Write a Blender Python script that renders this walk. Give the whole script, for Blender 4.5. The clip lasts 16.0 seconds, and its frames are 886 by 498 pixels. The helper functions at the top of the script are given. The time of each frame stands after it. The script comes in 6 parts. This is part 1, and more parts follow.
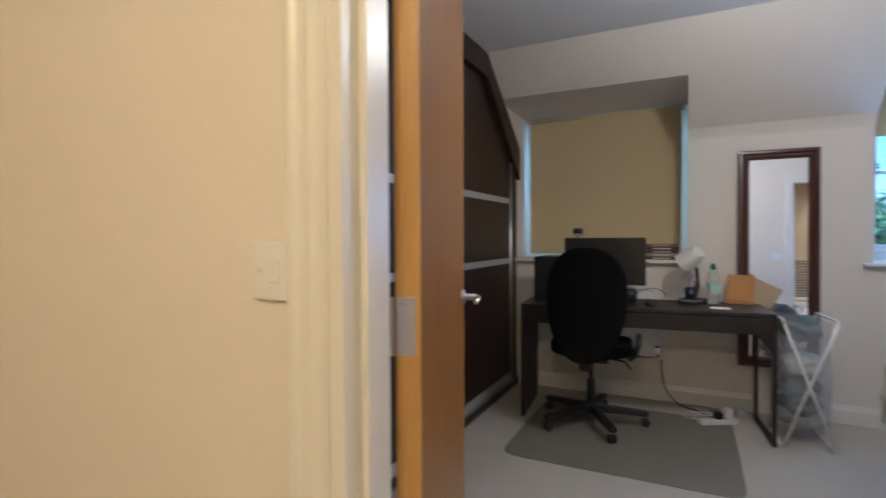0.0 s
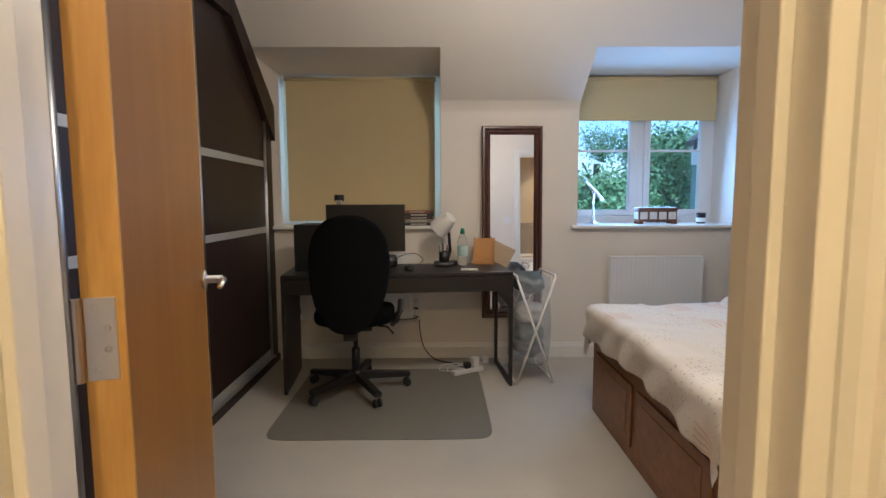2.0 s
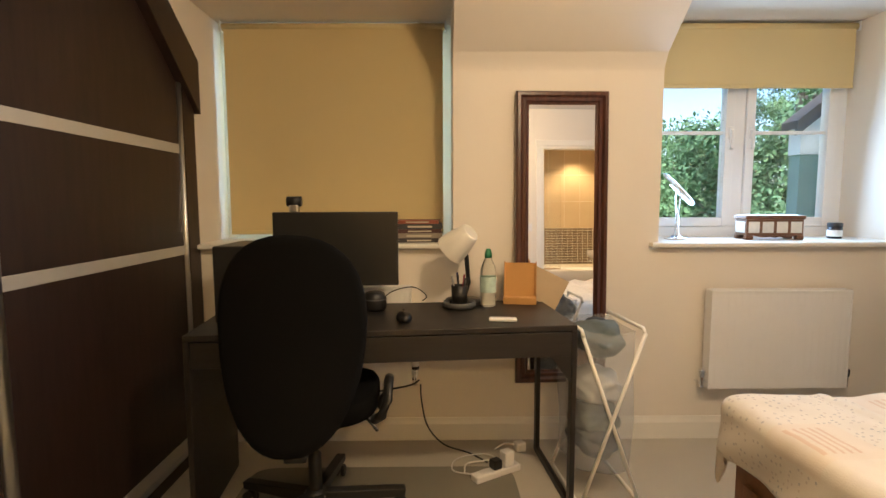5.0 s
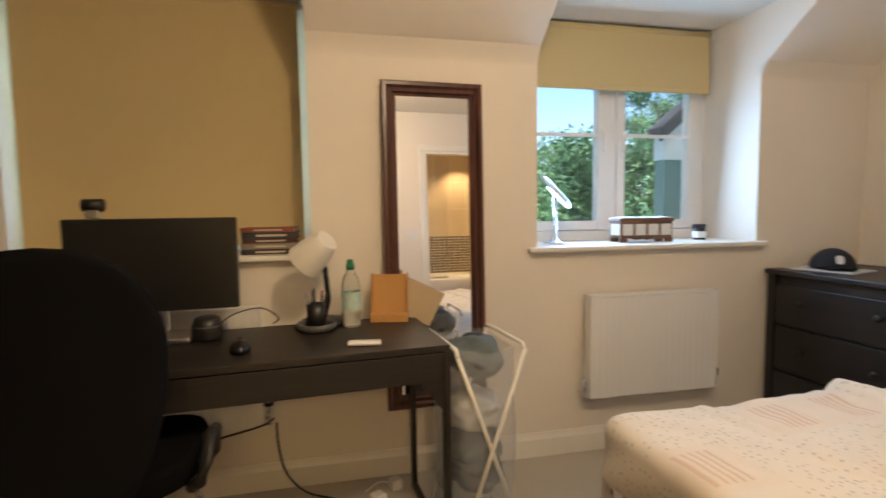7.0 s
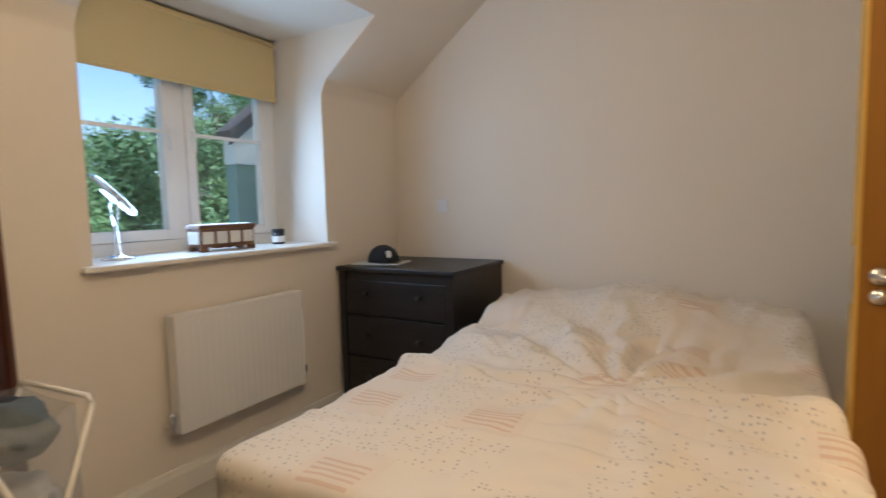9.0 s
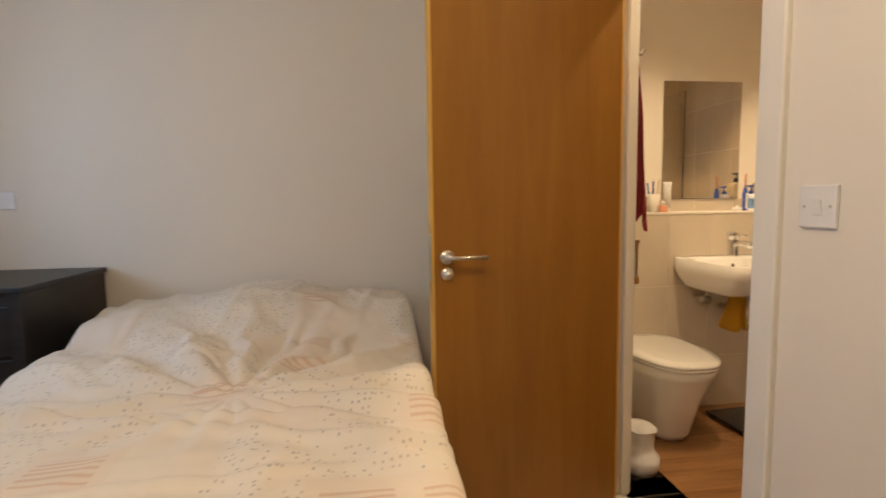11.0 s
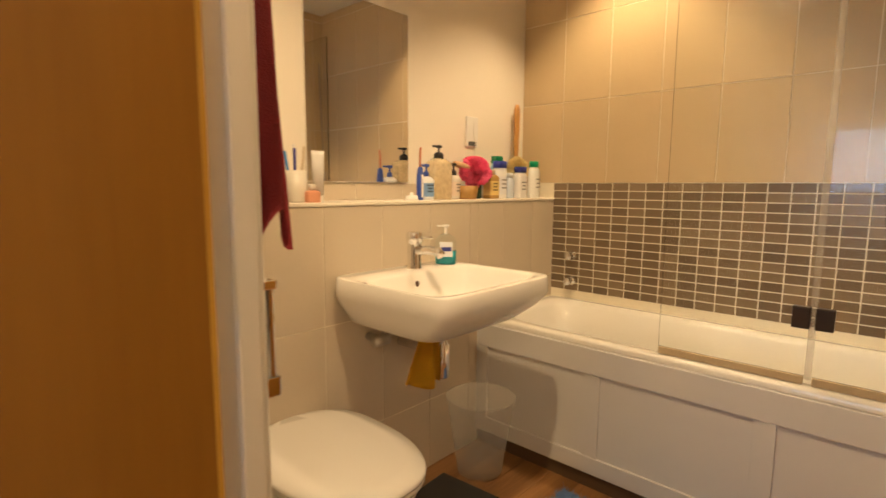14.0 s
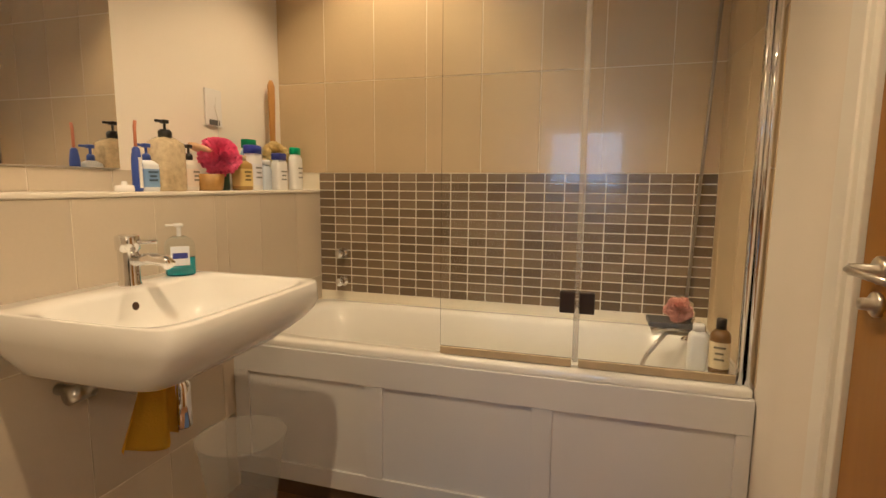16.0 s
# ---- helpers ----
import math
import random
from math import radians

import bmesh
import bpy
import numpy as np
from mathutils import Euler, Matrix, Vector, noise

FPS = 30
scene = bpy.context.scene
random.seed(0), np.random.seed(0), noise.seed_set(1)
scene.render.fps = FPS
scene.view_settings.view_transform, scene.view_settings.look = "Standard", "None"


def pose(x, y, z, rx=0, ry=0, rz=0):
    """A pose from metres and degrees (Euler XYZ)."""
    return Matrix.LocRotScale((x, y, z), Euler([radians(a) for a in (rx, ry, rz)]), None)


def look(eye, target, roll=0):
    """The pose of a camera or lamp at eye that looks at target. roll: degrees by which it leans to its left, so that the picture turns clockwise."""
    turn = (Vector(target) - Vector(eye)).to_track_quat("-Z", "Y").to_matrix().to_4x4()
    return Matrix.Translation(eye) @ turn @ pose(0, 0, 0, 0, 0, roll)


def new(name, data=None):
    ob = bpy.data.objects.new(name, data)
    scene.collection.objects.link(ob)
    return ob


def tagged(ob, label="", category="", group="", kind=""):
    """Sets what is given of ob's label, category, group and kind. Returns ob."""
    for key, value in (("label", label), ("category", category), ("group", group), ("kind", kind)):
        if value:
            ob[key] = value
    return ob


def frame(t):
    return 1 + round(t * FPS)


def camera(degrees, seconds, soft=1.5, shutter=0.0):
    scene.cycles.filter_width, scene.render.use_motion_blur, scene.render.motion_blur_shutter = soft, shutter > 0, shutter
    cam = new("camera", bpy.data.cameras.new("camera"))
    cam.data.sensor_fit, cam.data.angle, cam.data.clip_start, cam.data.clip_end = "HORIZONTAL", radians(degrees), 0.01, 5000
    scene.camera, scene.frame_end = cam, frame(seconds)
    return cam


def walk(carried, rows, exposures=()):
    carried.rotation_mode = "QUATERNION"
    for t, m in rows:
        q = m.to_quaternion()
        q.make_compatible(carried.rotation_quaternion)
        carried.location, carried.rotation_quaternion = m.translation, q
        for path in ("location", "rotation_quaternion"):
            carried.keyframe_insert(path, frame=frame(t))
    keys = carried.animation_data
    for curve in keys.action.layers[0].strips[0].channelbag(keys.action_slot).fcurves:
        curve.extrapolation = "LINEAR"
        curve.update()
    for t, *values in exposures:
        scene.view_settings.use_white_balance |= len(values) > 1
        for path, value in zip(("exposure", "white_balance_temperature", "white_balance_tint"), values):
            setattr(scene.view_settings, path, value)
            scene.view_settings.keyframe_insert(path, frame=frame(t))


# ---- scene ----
cam = camera(82.8, 16.0, shutter=0.4)
PATH = [
    (0, (0.429, 0.271, 1.183), (-0.455, 2.064, 1.134), -0.3),
    (0.5, (0.473, 0.323, 1.152), (-0.045, 2.253, 1.072), -0.7),
    (1, (0.456, 0.356, 1.155), (0.27, 2.342, 1.002), -0.4),
    (1.5, (0.41, 0.388, 1.176), (0.387, 2.379, 0.989), -0.1),
    (2, (0.395, 0.422, 1.192), (0.411, 2.413, 1.002), -0.2),
    (2.5, (0.377, 0.548, 1.186), (0.414, 2.539, 0.998), -0.2),
    (3, (0.367, 0.767, 1.197), (0.408, 2.756, 1.0), -0.2),
    (3.5, (0.324, 1.006, 1.218), (0.363, 2.995, 1.016), -0.2),
    (4, (0.275, 1.279, 1.222), (0.285, 3.269, 1.02), -0.2),
    (6.5, (0.482, 1.965, 1.188), (0.595, 3.956, 1.037), -0.2),
    (7, (0.495, 1.985, 1.184), (0.925, 3.932, 1.032), -0.7),
    (7.5, (0.526, 2.027, 1.184), (1.327, 3.852, 1.022), -0.8),
    (8, (0.542, 2.069, 1.19), (1.693, 3.697, 1.025), -0.9),
    (8.5, (0.539, 2.099, 1.199), (2.002, 3.452, 1.035), -1.2),
    (9, (0.508, 2.138, 1.194), (2.221, 3.156, 1.027), -1.4),
    (9.5, (0.481, 2.147, 1.179), (2.369, 2.784, 1.01), -1.5),
    (10, (0.47, 2.107, 1.159), (2.438, 2.425, 0.989), -1.5),
    (12.5, (1.187, 1.864, 1.171), (2.887, 0.834, 0.949), 0.3),
    (13, (1.409, 1.701, 1.164), (2.979, 0.484, 0.933), 0.3),
    (13.5, (1.61, 1.557, 1.14), (3.071, 0.211, 0.905), 0.3),
    (14, (1.776, 1.4, 1.139), (3.111, -0.068, 0.895), 0.4),
    (14.5, (1.855, 1.277, 1.133), (2.966, -0.367, 0.881), 0.5),
    (15, (1.872, 1.194, 1.132), (2.723, -0.599, 0.879), 0.5),
    (15.5, (1.889, 1.162, 1.12), (2.537, -0.713, 0.867), 0.5),
    (16, (1.907, 1.159, 1.116), (2.466, -0.744, 0.862), 0.5),
]
walk(cam, [(t, look(eye, target, roll)) for t, eye, target, roll in PATH],
     exposures=[(0.0, 0.68, 4000, 10), (1.0, 0.78, 4200, 10), (2.0, 0.82, 4400, 10), (3.2, 1.0, 5000, 10), (4.0, 1.35, 5800, 10), (7.0, 1.05, 5650, 10), (8.5, 0.65, 5500, 10), (10.0, 0.75, 5500, 10), (12.5, 0.7, 5700, 10), (14.0, 0.78, 6000, 10), (15.0, 0.55, 5700, 10), (16.0, 0.52, 5400, 10)])

# ---- world and lights ----
world = bpy.data.worlds.new("sky")
scene.world = world
world.use_nodes = True
wn = world.node_tree.nodes
sky = wn.new("ShaderNodeTexSky")
sky.sky_type, sky.sun_disc = "NISHITA", False
sky.sun_elevation, sky.sun_rotation = radians(64), radians(200)
wn["Background"].inputs["Strength"].default_value = 0.15
world.node_tree.links.new(sky.outputs[0], wn["Background"].inputs[0])

WARM, TUNGSTEN, AMBER = (1.0, 0.70, 0.38), (1.0, 0.68, 0.34), (1.0, 0.60, 0.20)


def lamp(name, kind, place, energy, colour, size=0.1, target=None, angle=None):
    d = bpy.data.lights.new(name, kind)
    d.energy, d.color = energy, colour
    if kind == "AREA":
        d.shape, d.size = "DISK", size
    else:
        d.shadow_soft_size = size
    if angle:
        d.spot_size, d.spot_blend = radians(angle), 0.6
    ob = new(name, d)
    ob.matrix_world = look(place, target or (place[0], place[1] + 0.001, 0))
    return ob


sun = bpy.data.lights.new("sun", "SUN")
sun.energy, sun.angle, sun.color = 3.2, radians(12), (1.0, 0.95, 0.88)
new("sun", sun).matrix_world = look((0, 0, 0), (math.sin(radians(20)), math.cos(radians(20)), -math.tan(radians(64))))


def sky_fill(name, place, target, w, h, energy):
    """An added area lamp that stands in for sky light at a window."""
    d = bpy.data.lights.new(name, "AREA")
    d.shape, d.size, d.size_y, d.energy, d.color = "RECTANGLE", w, h, energy, (0.55, 0.76, 1.0)
    new(name, d).matrix_world = look(place, target)


# added lamps: room side of the glass, then outside behind the closed blind
sky_fill("window_daylight_fill", (2.0, 4.44, 1.42), (2.0, 3.0, 1.28), 0.80, 0.62, 7.0)
sky_fill("window_daylight_fill", (-0.22, 4.85, 1.65), (-0.22, 4.2, 1.6), 1.1, 1.0, 11)
lamp("bedroom_lamp", "POINT", (0.92, 2.35, 2.15), 23, WARM, 0.09)
lamp("hall_lamp", "POINT", (0.5, -0.5, 2.2), 26, AMBER, 0.08)
DOWN = ((2.72, -0.60), (2.33, 0.78))   # downlights over the bath and by the basin
for (dx, dy), power, cone in zip(DOWN, (33, 48), (104, 136)):
    lamp("bath_downlight_lamp", "SPOT", (dx, dy, 2.405), power, TUNGSTEN, 0.022, angle=cone)

# ---- materials ----


def mat(name, colour, rough=0.6, metal=0.0, vary=0.08, scale=6.0, bump=0.0, bump_scale=60.0, coat=0.0, spec=0.5, trans=0.0, alpha=1.0):
    """A principled material with two scales of variation in colour and a fine relief."""
    m = bpy.data.materials.new(name)
    m.use_nodes = True
    n, l = m.node_tree.nodes, m.node_tree.links
    b = n["Principled BSDF"]
    b.inputs["Roughness"].default_value, b.inputs["Metallic"].default_value = rough, metal
    b.inputs["Specular IOR Level"].default_value = spec
    b.inputs["Coat Weight"].default_value, b.inputs["Transmission Weight"].default_value = coat, trans
    b.inputs["Alpha"].default_value = alpha
    co = n.new("ShaderNodeTexCoord")
    big, fine = n.new("ShaderNodeTexNoise"), n.new("ShaderNodeTexNoise")
    big.inputs["Scale"].default_value, fine.inputs["Scale"].default_value = scale, bump_scale
    big.inputs["Detail"].default_value = fine.inputs["Detail"].default_value = 4
    mix = n.new("ShaderNodeMix")
    mix.data_type = "RGBA"
    mix.inputs[6].default_value = (*[c * (1 - vary) for c in colour], 1)
    mix.inputs[7].default_value = (*[min(1, c * (1 + vary)) for c in colour], 1)
    add = n.new("ShaderNodeMath")
    add.operation = "MULTIPLY_ADD"
    add.inputs[1].default_value = 0.35
    l.new(co.outputs["Object"], big.inputs["Vector"])
    l.new(co.outputs["Object"], fine.inputs["Vector"])
    l.new(fine.outputs["Fac"], add.inputs[0])
    l.new(big.outputs["Fac"], add.inputs[2])
    l.new(add.outputs[0], mix.inputs[0])
    l.new(mix.outputs[2], b.inputs["Base Color"])
    if bump:
        bp = n.new("ShaderNodeBump")
        bp.inputs["Strength"].default_value, bp.inputs["Distance"].default_value = bump, 0.004
        l.new(fine.outputs["Fac"], bp.inputs["Height"])
        l.new(bp.outputs[0], b.inputs["Normal"])
    return m


def wood(name, dark, light, rough=0.45, axis="Z", scale=1.0, coat=0.0, bump=0.1):
    """Wood with grain along one axis, by stretched noise over a wave."""
    m = bpy.data.materials.new(name)
    m.use_nodes = True
    n, l = m.node_tree.nodes, m.node_tree.links
    b = n["Principled BSDF"]
    b.inputs["Roughness"].default_value, b.inputs["Coat Weight"].default_value = rough, coat
    co, mp = n.new("ShaderNodeTexCoord"), n.new("ShaderNodeMapping")
    stretch = {"X": (1.2, 14, 14), "Y": (14, 1.2, 14), "Z": (14, 14, 1.2)}[axis]
    mp.inputs["Scale"].default_value = [v * scale for v in stretch]
    a, f = n.new("ShaderNodeTexNoise"), n.new("ShaderNodeTexNoise")
    a.inputs["Scale"].default_value, a.inputs["Detail"].default_value, a.inputs["Distortion"].default_value = 1.2, 5, 0.6
    f.inputs["Scale"].default_value, f.inputs["Detail"].default_value = 9, 6
    ramp = n.new("ShaderNodeValToRGB")
    ramp.color_ramp.elements[0].color, ramp.color_ramp.elements[1].color = (*dark, 1), (*light, 1)
    ramp.color_ramp.elements[0].position, ramp.color_ramp.elements[1].position = 0.3, 0.72
    info = n.new("ShaderNodeObjectInfo")
    off = n.new("ShaderNodeVectorMath")
    off.operation = "SCALE"
    off.inputs[0].default_value = (7.0, 5.0, 3.0)
    l.new(info.outputs["Random"], off.inputs["Scale"])
    sh = n.new("ShaderNodeVectorMath")
    l.new(co.outputs["Object"], sh.inputs[0])
    l.new(off.outputs[0], sh.inputs[1])
    l.new(sh.outputs[0], mp.inputs["Vector"])
    l.new(mp.outputs[0], a.inputs["Vector"])
    l.new(mp.outputs[0], f.inputs["Vector"])
    s = n.new("ShaderNodeMath")
    s.operation = "MULTIPLY_ADD"
    s.inputs[1].default_value = 0.3
    s.use_clamp = True
    l.new(f.outputs["Fac"], s.inputs[0])
    l.new(a.outputs["Fac"], s.inputs[2])
    sub = n.new("ShaderNodeMath")
    sub.operation = "SUBTRACT"
    sub.inputs[1].default_value = 0.15
    l.new(s.outputs[0], sub.inputs[0])
    l.new(sub.outputs[0], ramp.inputs[0])
    l.new(ramp.outputs[0], b.inputs["Base Color"])
    if bump:
        bp = n.new("ShaderNodeBump")
        bp.inputs["Strength"].default_value, bp.inputs["Distance"].default_value = bump, 0.002
        l.new(f.outputs["Fac"], bp.inputs["Height"])
        l.new(bp.outputs[0], b.inputs["Normal"])
    return m


def glass(name, tint=(0.95, 0.98, 0.97), rough=0.0, ior=1.45):
    m = bpy.data.materials.new(name)
    m.use_nodes = True
    b = m.node_tree.nodes["Principled BSDF"]
    b.inputs["Base Color"].default_value = (*tint, 1)
    b.inputs["Transmission Weight"].default_value, b.inputs["Roughness"].default_value = 1, rough
    b.inputs["IOR"].default_value = ior
    return m


WALL = mat("cream_wall_paint", (0.78, 0.72, 0.63), 0.85, vary=0.03, scale=1.5, bump=0.06, bump_scale=180)
CEIL = mat("ceiling_paint", (0.78, 0.76, 0.72), 0.9, vary=0.02, scale=1.5, bump=0.05, bump_scale=150)
CARPET = mat("carpet", (0.52, 0.48, 0.41), 1.0, vary=0.10, scale=2.5, bump=0.9, bump_scale=420, spec=0.1)
GLOSS = mat("white_gloss_paint", (0.80, 0.77, 0.70), 0.32, vary=0.03, scale=4, bump=0.02)
UPVC = mat("white_upvc", (0.82, 0.83, 0.84), 0.3, vary=0.02)
OAK = wood("oak_veneer_door", (0.27, 0.116, 0.009), (0.325, 0.148, 0.014), 0.38, "Z", 0.8, bump=0.04)
PINE = wood("pine_lipping", (0.50, 0.27, 0.035), (0.68, 0.41, 0.065), 0.4, "Z", 1.6, bump=0.05)
WENGE = wood("dark_wenge_panel", (0.018, 0.009, 0.007), (0.032, 0.017, 0.013), 0.42, "Z", 2.5, bump=0.15)
ALU = mat("brushed_aluminium", (0.62, 0.62, 0.62), 0.32, metal=1.0, vary=0.05, scale=20)
SATIN = mat("satin_aluminium_band", (0.60, 0.59, 0.56), 0.42, metal=0.45, vary=0.04, scale=20)
STEEL = mat("satin_steel", (0.62, 0.58, 0.52), 0.28, metal=1.0, vary=0.04, scale=30)
CHROME = mat("chrome", (0.85, 0.85, 0.86), 0.06, metal=1.0, vary=0.01)
BLACKBROWN = wood("black_brown_veneer", (0.010, 0.008, 0.007), (0.020, 0.016, 0.013), 0.45, "X", 2.0, bump=0.12)
BLIND = mat("beige_blind_fabric", (0.62, 0.50, 0.26), 0.9, vary=0.03, scale=2, bump=0.15, bump_scale=600)
MIRROR = mat("mirror_silver", (0.9, 0.9, 0.9), 0.01, metal=1.0, vary=0.0)
GLASS = glass("clear_glass")
MAHOGANY = wood("mahogany_frame", (0.045, 0.014, 0.008), (0.10, 0.035, 0.018), 0.3, "Z", 2.0, coat=0.08)
BEDWOOD = wood("brown_bed_wood", (0.21, 0.088, 0.024), (0.31, 0.138, 0.044), 0.4, "X", 1.2, bump=0.06)
CERAMIC = mat("white_ceramic", (0.82, 0.80, 0.76), 0.08, vary=0.01, coat=0.4)
ACRYLIC = mat("white_bath_acrylic", (0.80, 0.78, 0.73), 0.14, vary=0.01, coat=0.3)
WHITE_PANEL = mat("white_panel", (0.72, 0.71, 0.70), 0.3, vary=0.02)

# ---- mesh helpers ----


def obj(name, bm, material, parent=None, smooth=False, label=""):
    me = bpy.data.meshes.new(name)
    if smooth:
        for f in bm.faces:
            f.smooth = True
    bm.normal_update()
    bm.to_mesh(me)
    bm.free()
    if material:
        me.materials.append(material)
    ob = new(name, me)
    if parent:
        ob.parent = parent
    if label:
        ob["label"] = label
    return ob


def part(name, bm, material, parent, label="", smooth=False):
    return obj(name, bm, material, parent, smooth, label)


def thing(name, place, label, category, rz=0, group="", kind=""):
    e = new(name)
    e.empty_display_size = 0.05
    e.matrix_basis = pose(*place, 0, 0, rz)
    return tagged(e, label, category, group, kind)


def box(x0, x1, y0, y1, z0, z1, bevel=0.0, seg=2, bm=None):
    b = bmesh.new()
    bmesh.ops.create_cube(b, size=1)
    bmesh.ops.scale(b, vec=(x1 - x0, y1 - y0, z1 - z0), verts=b.verts)
    bmesh.ops.translate(b, vec=((x0 + x1) / 2, (y0 + y1) / 2, (z0 + z1) / 2), verts=b.verts)
    if bevel:
        bmesh.ops.bevel(b, geom=b.edges[:], offset=bevel, segments=seg, affect="EDGES", profile=0.5)
    return b if bm is None else join(bm, b)


def join(a, b, m=None):
    me = bpy.data.meshes.new("tmp")
    if m is not None:
        bmesh.ops.transform(b, matrix=m, verts=b.verts)
    b.to_mesh(me)
    b.free()
    a.from_mesh(me)
    bpy.data.meshes.remove(me)
    return a


def lathe(profile, seg=32, caps=True):
    """A turned body from (radius, height) pairs, from bottom to top."""
    b = bmesh.new()
    rings = [[b.verts.new((r * math.cos(2 * math.pi * k / seg), r * math.sin(2 * math.pi * k / seg), z)) for k in range(seg)] for r, z in profile]
    for lo, hi in zip(rings, rings[1:]):
        for k in range(seg):
            b.faces.new((lo[k], lo[(k + 1) % seg], hi[(k + 1) % seg], hi[k]))
    if caps:
        b.faces.new(rings[0][::-1])
        b.faces.new(rings[-1])
    return b


def tube(points, r, seg=10, closed=False):
    """A round rod along points."""
    b = bmesh.new()
    pts = [Vector(p) for p in points]
    rings, up = [], Vector((0.013, 0.021, 1))
    for i, p in enumerate(pts):
        d = (pts[min(i + 1, len(pts) - 1)] - pts[max(i - 1, 0)]).normalized()
        u = d.cross(up)
        u = (u if u.length > 0.05 else d.cross(Vector((1, 0, 0)))).normalized()
        v = d.cross(u)
        rings.append([b.verts.new(p + r * (math.cos(2 * math.pi * k / seg) * u + math.sin(2 * math.pi * k / seg) * v)) for k in range(seg)])
    for lo, hi in zip(rings, rings[1:]):
        for k in range(seg):
            b.faces.new((lo[k], lo[(k + 1) % seg], hi[(k + 1) % seg], hi[k]))
    b.faces.new(rings[0][::-1])
    b.faces.new(rings[-1])
    bmesh.ops.recalc_face_normals(b, faces=b.faces)
    return b


def prism(outline, axis, a, c, bevel=0.0):
    """An outline of (u, v) pushed along an axis from a to c. axis x: (y, z); y: (x, z); z: (x, y)."""
    b = bmesh.new()
    put = {"x": lambda u, v, w: (w, u, v), "y": lambda u, v, w: (u, w, v), "z": lambda u, v, w: (u, v, w)}[axis]
    lo = [b.verts.new(put(u, v, a)) for u, v in outline]
    hi = [b.verts.new(put(u, v, c)) for u, v in outline]
    b.faces.new(lo)
    b.faces.new(hi)
    for i in range(len(lo)):
        j = (i + 1) % len(lo)
        b.faces.new((lo[i], lo[j], hi[j], hi[i]))
    bmesh.ops.recalc_face_normals(b, faces=b.faces)
    if bevel:
        bmesh.ops.bevel(b, geom=b.edges[:], offset=bevel, segments=2, affect="EDGES", profile=0.5)
    return b


def structure(name, bm, material, label, category):
    return tagged(obj(name, bm, material), label, category, kind="structure")


# ---- the plan, in metres ----
S, SE, N = 1.16, 0.93, 4.18   # bathroom wall's face, entry wall's face, window wall's face
WX, EX = -0.825, 3.33      # wardrobe front, east wall
ZC = 2.42                  # ceiling
BX0, BX1, BY0 = 1.46, 3.32, -0.93   # bathroom

# ---- bedroom shell ----
structure("floor", box(-1.5, EX, SE - 0.06, N, -0.05, 0.0), CARPET, "pale beige cut-pile carpet across the bedroom", "floor")
structure("hall_floor", box(-1.2, BX0 - 0.1, -1.6, SE - 0.06, -0.05, 0.0), CARPET, "pale beige carpet of the hall", "floor")
SLZ, SL = 1.885, 0.75      # the slope leaves the wall at SLZ and rises by SL
SLY = N - (ZC - SLZ) / SL
W1, W2 = (-0.86, 0.41), (1.43, 2.645)
SILL, HEAD = 0.985, 2.185
TH = 0.50
bm = bmesh.new()
for x0, x1, z0, z1 in ((-1.5, W1[0], 0, 2.9), (W1[1], W2[0], 0, 2.9), (W2[1], EX + 0.1, 0, 2.9), (W1[0], W1[1], 0, SILL), (W2[0], W2[1], 0, SILL), (W1[0], W1[1], HEAD, 2.9), (W2[0], W2[1], HEAD, 2.9)):
    box(x0, x1, N, N + TH, z0, z1, bm=bm)
structure("wall_north", bm, WALL, "cream painted window wall with two dormer reveals", "wall")
bm = bmesh.new()
yd = N - (HEAD - SLZ) / SL
for x0, x1, lo in ((-1.5, W1[0], N), (W1[0], W1[1], yd), (W1[1], W2[0], N), (W2[0], W2[1], yd), (W2[1], EX, N)):
    join(bm, prism([(lo, SLZ + (N - lo) * SL), (SLY, ZC), (SLY, ZC + 0.06), (lo, ZC + 0.06)], "x", x0, x1))
# rounded plaster where the slope meets the wall
for x0, x1 in ((WX, W1[0]), (W1[1], W2[0]), (W2[1], EX)):
    if x1 - x0 > 0.1:
        cove = [(N - 0.001 - 0.04 * t * t, SLZ - 0.05 + 0.05 * t + 0.030 * t * t) for t in [k / 10 for k in range(11)]]
        c = prism(cove + [(N - 0.03, SLZ + 0.03), (N + 0.01, SLZ)], "x", x0, x1)
        join(bm, c)
for x0, x1 in (W1, W2):
    box(x0, x1, yd + 0.001, N, HEAD, HEAD + 0.2, bm=bm)
structure("ceiling_slope", bm, WALL, "cream painted sloping ceiling over the window wall", "ceiling")
structure("ceiling", box(-1.5, EX + 0.1, SE - 0.12, SLY, ZC, ZC + 0.06), CEIL, "flat white painted bedroom ceiling", "ceiling")
structure("wall_east", box(EX, EX + 0.1, S, N, 0, ZC + 0.4), WALL, "cream painted wall behind the bed head", "wall")
structure("wall_west", box(-1.6, -1.5, SE, N + 0.2, 0, ZC + 0.4), WALL, "cream painted wall behind the wardrobe", "wall")

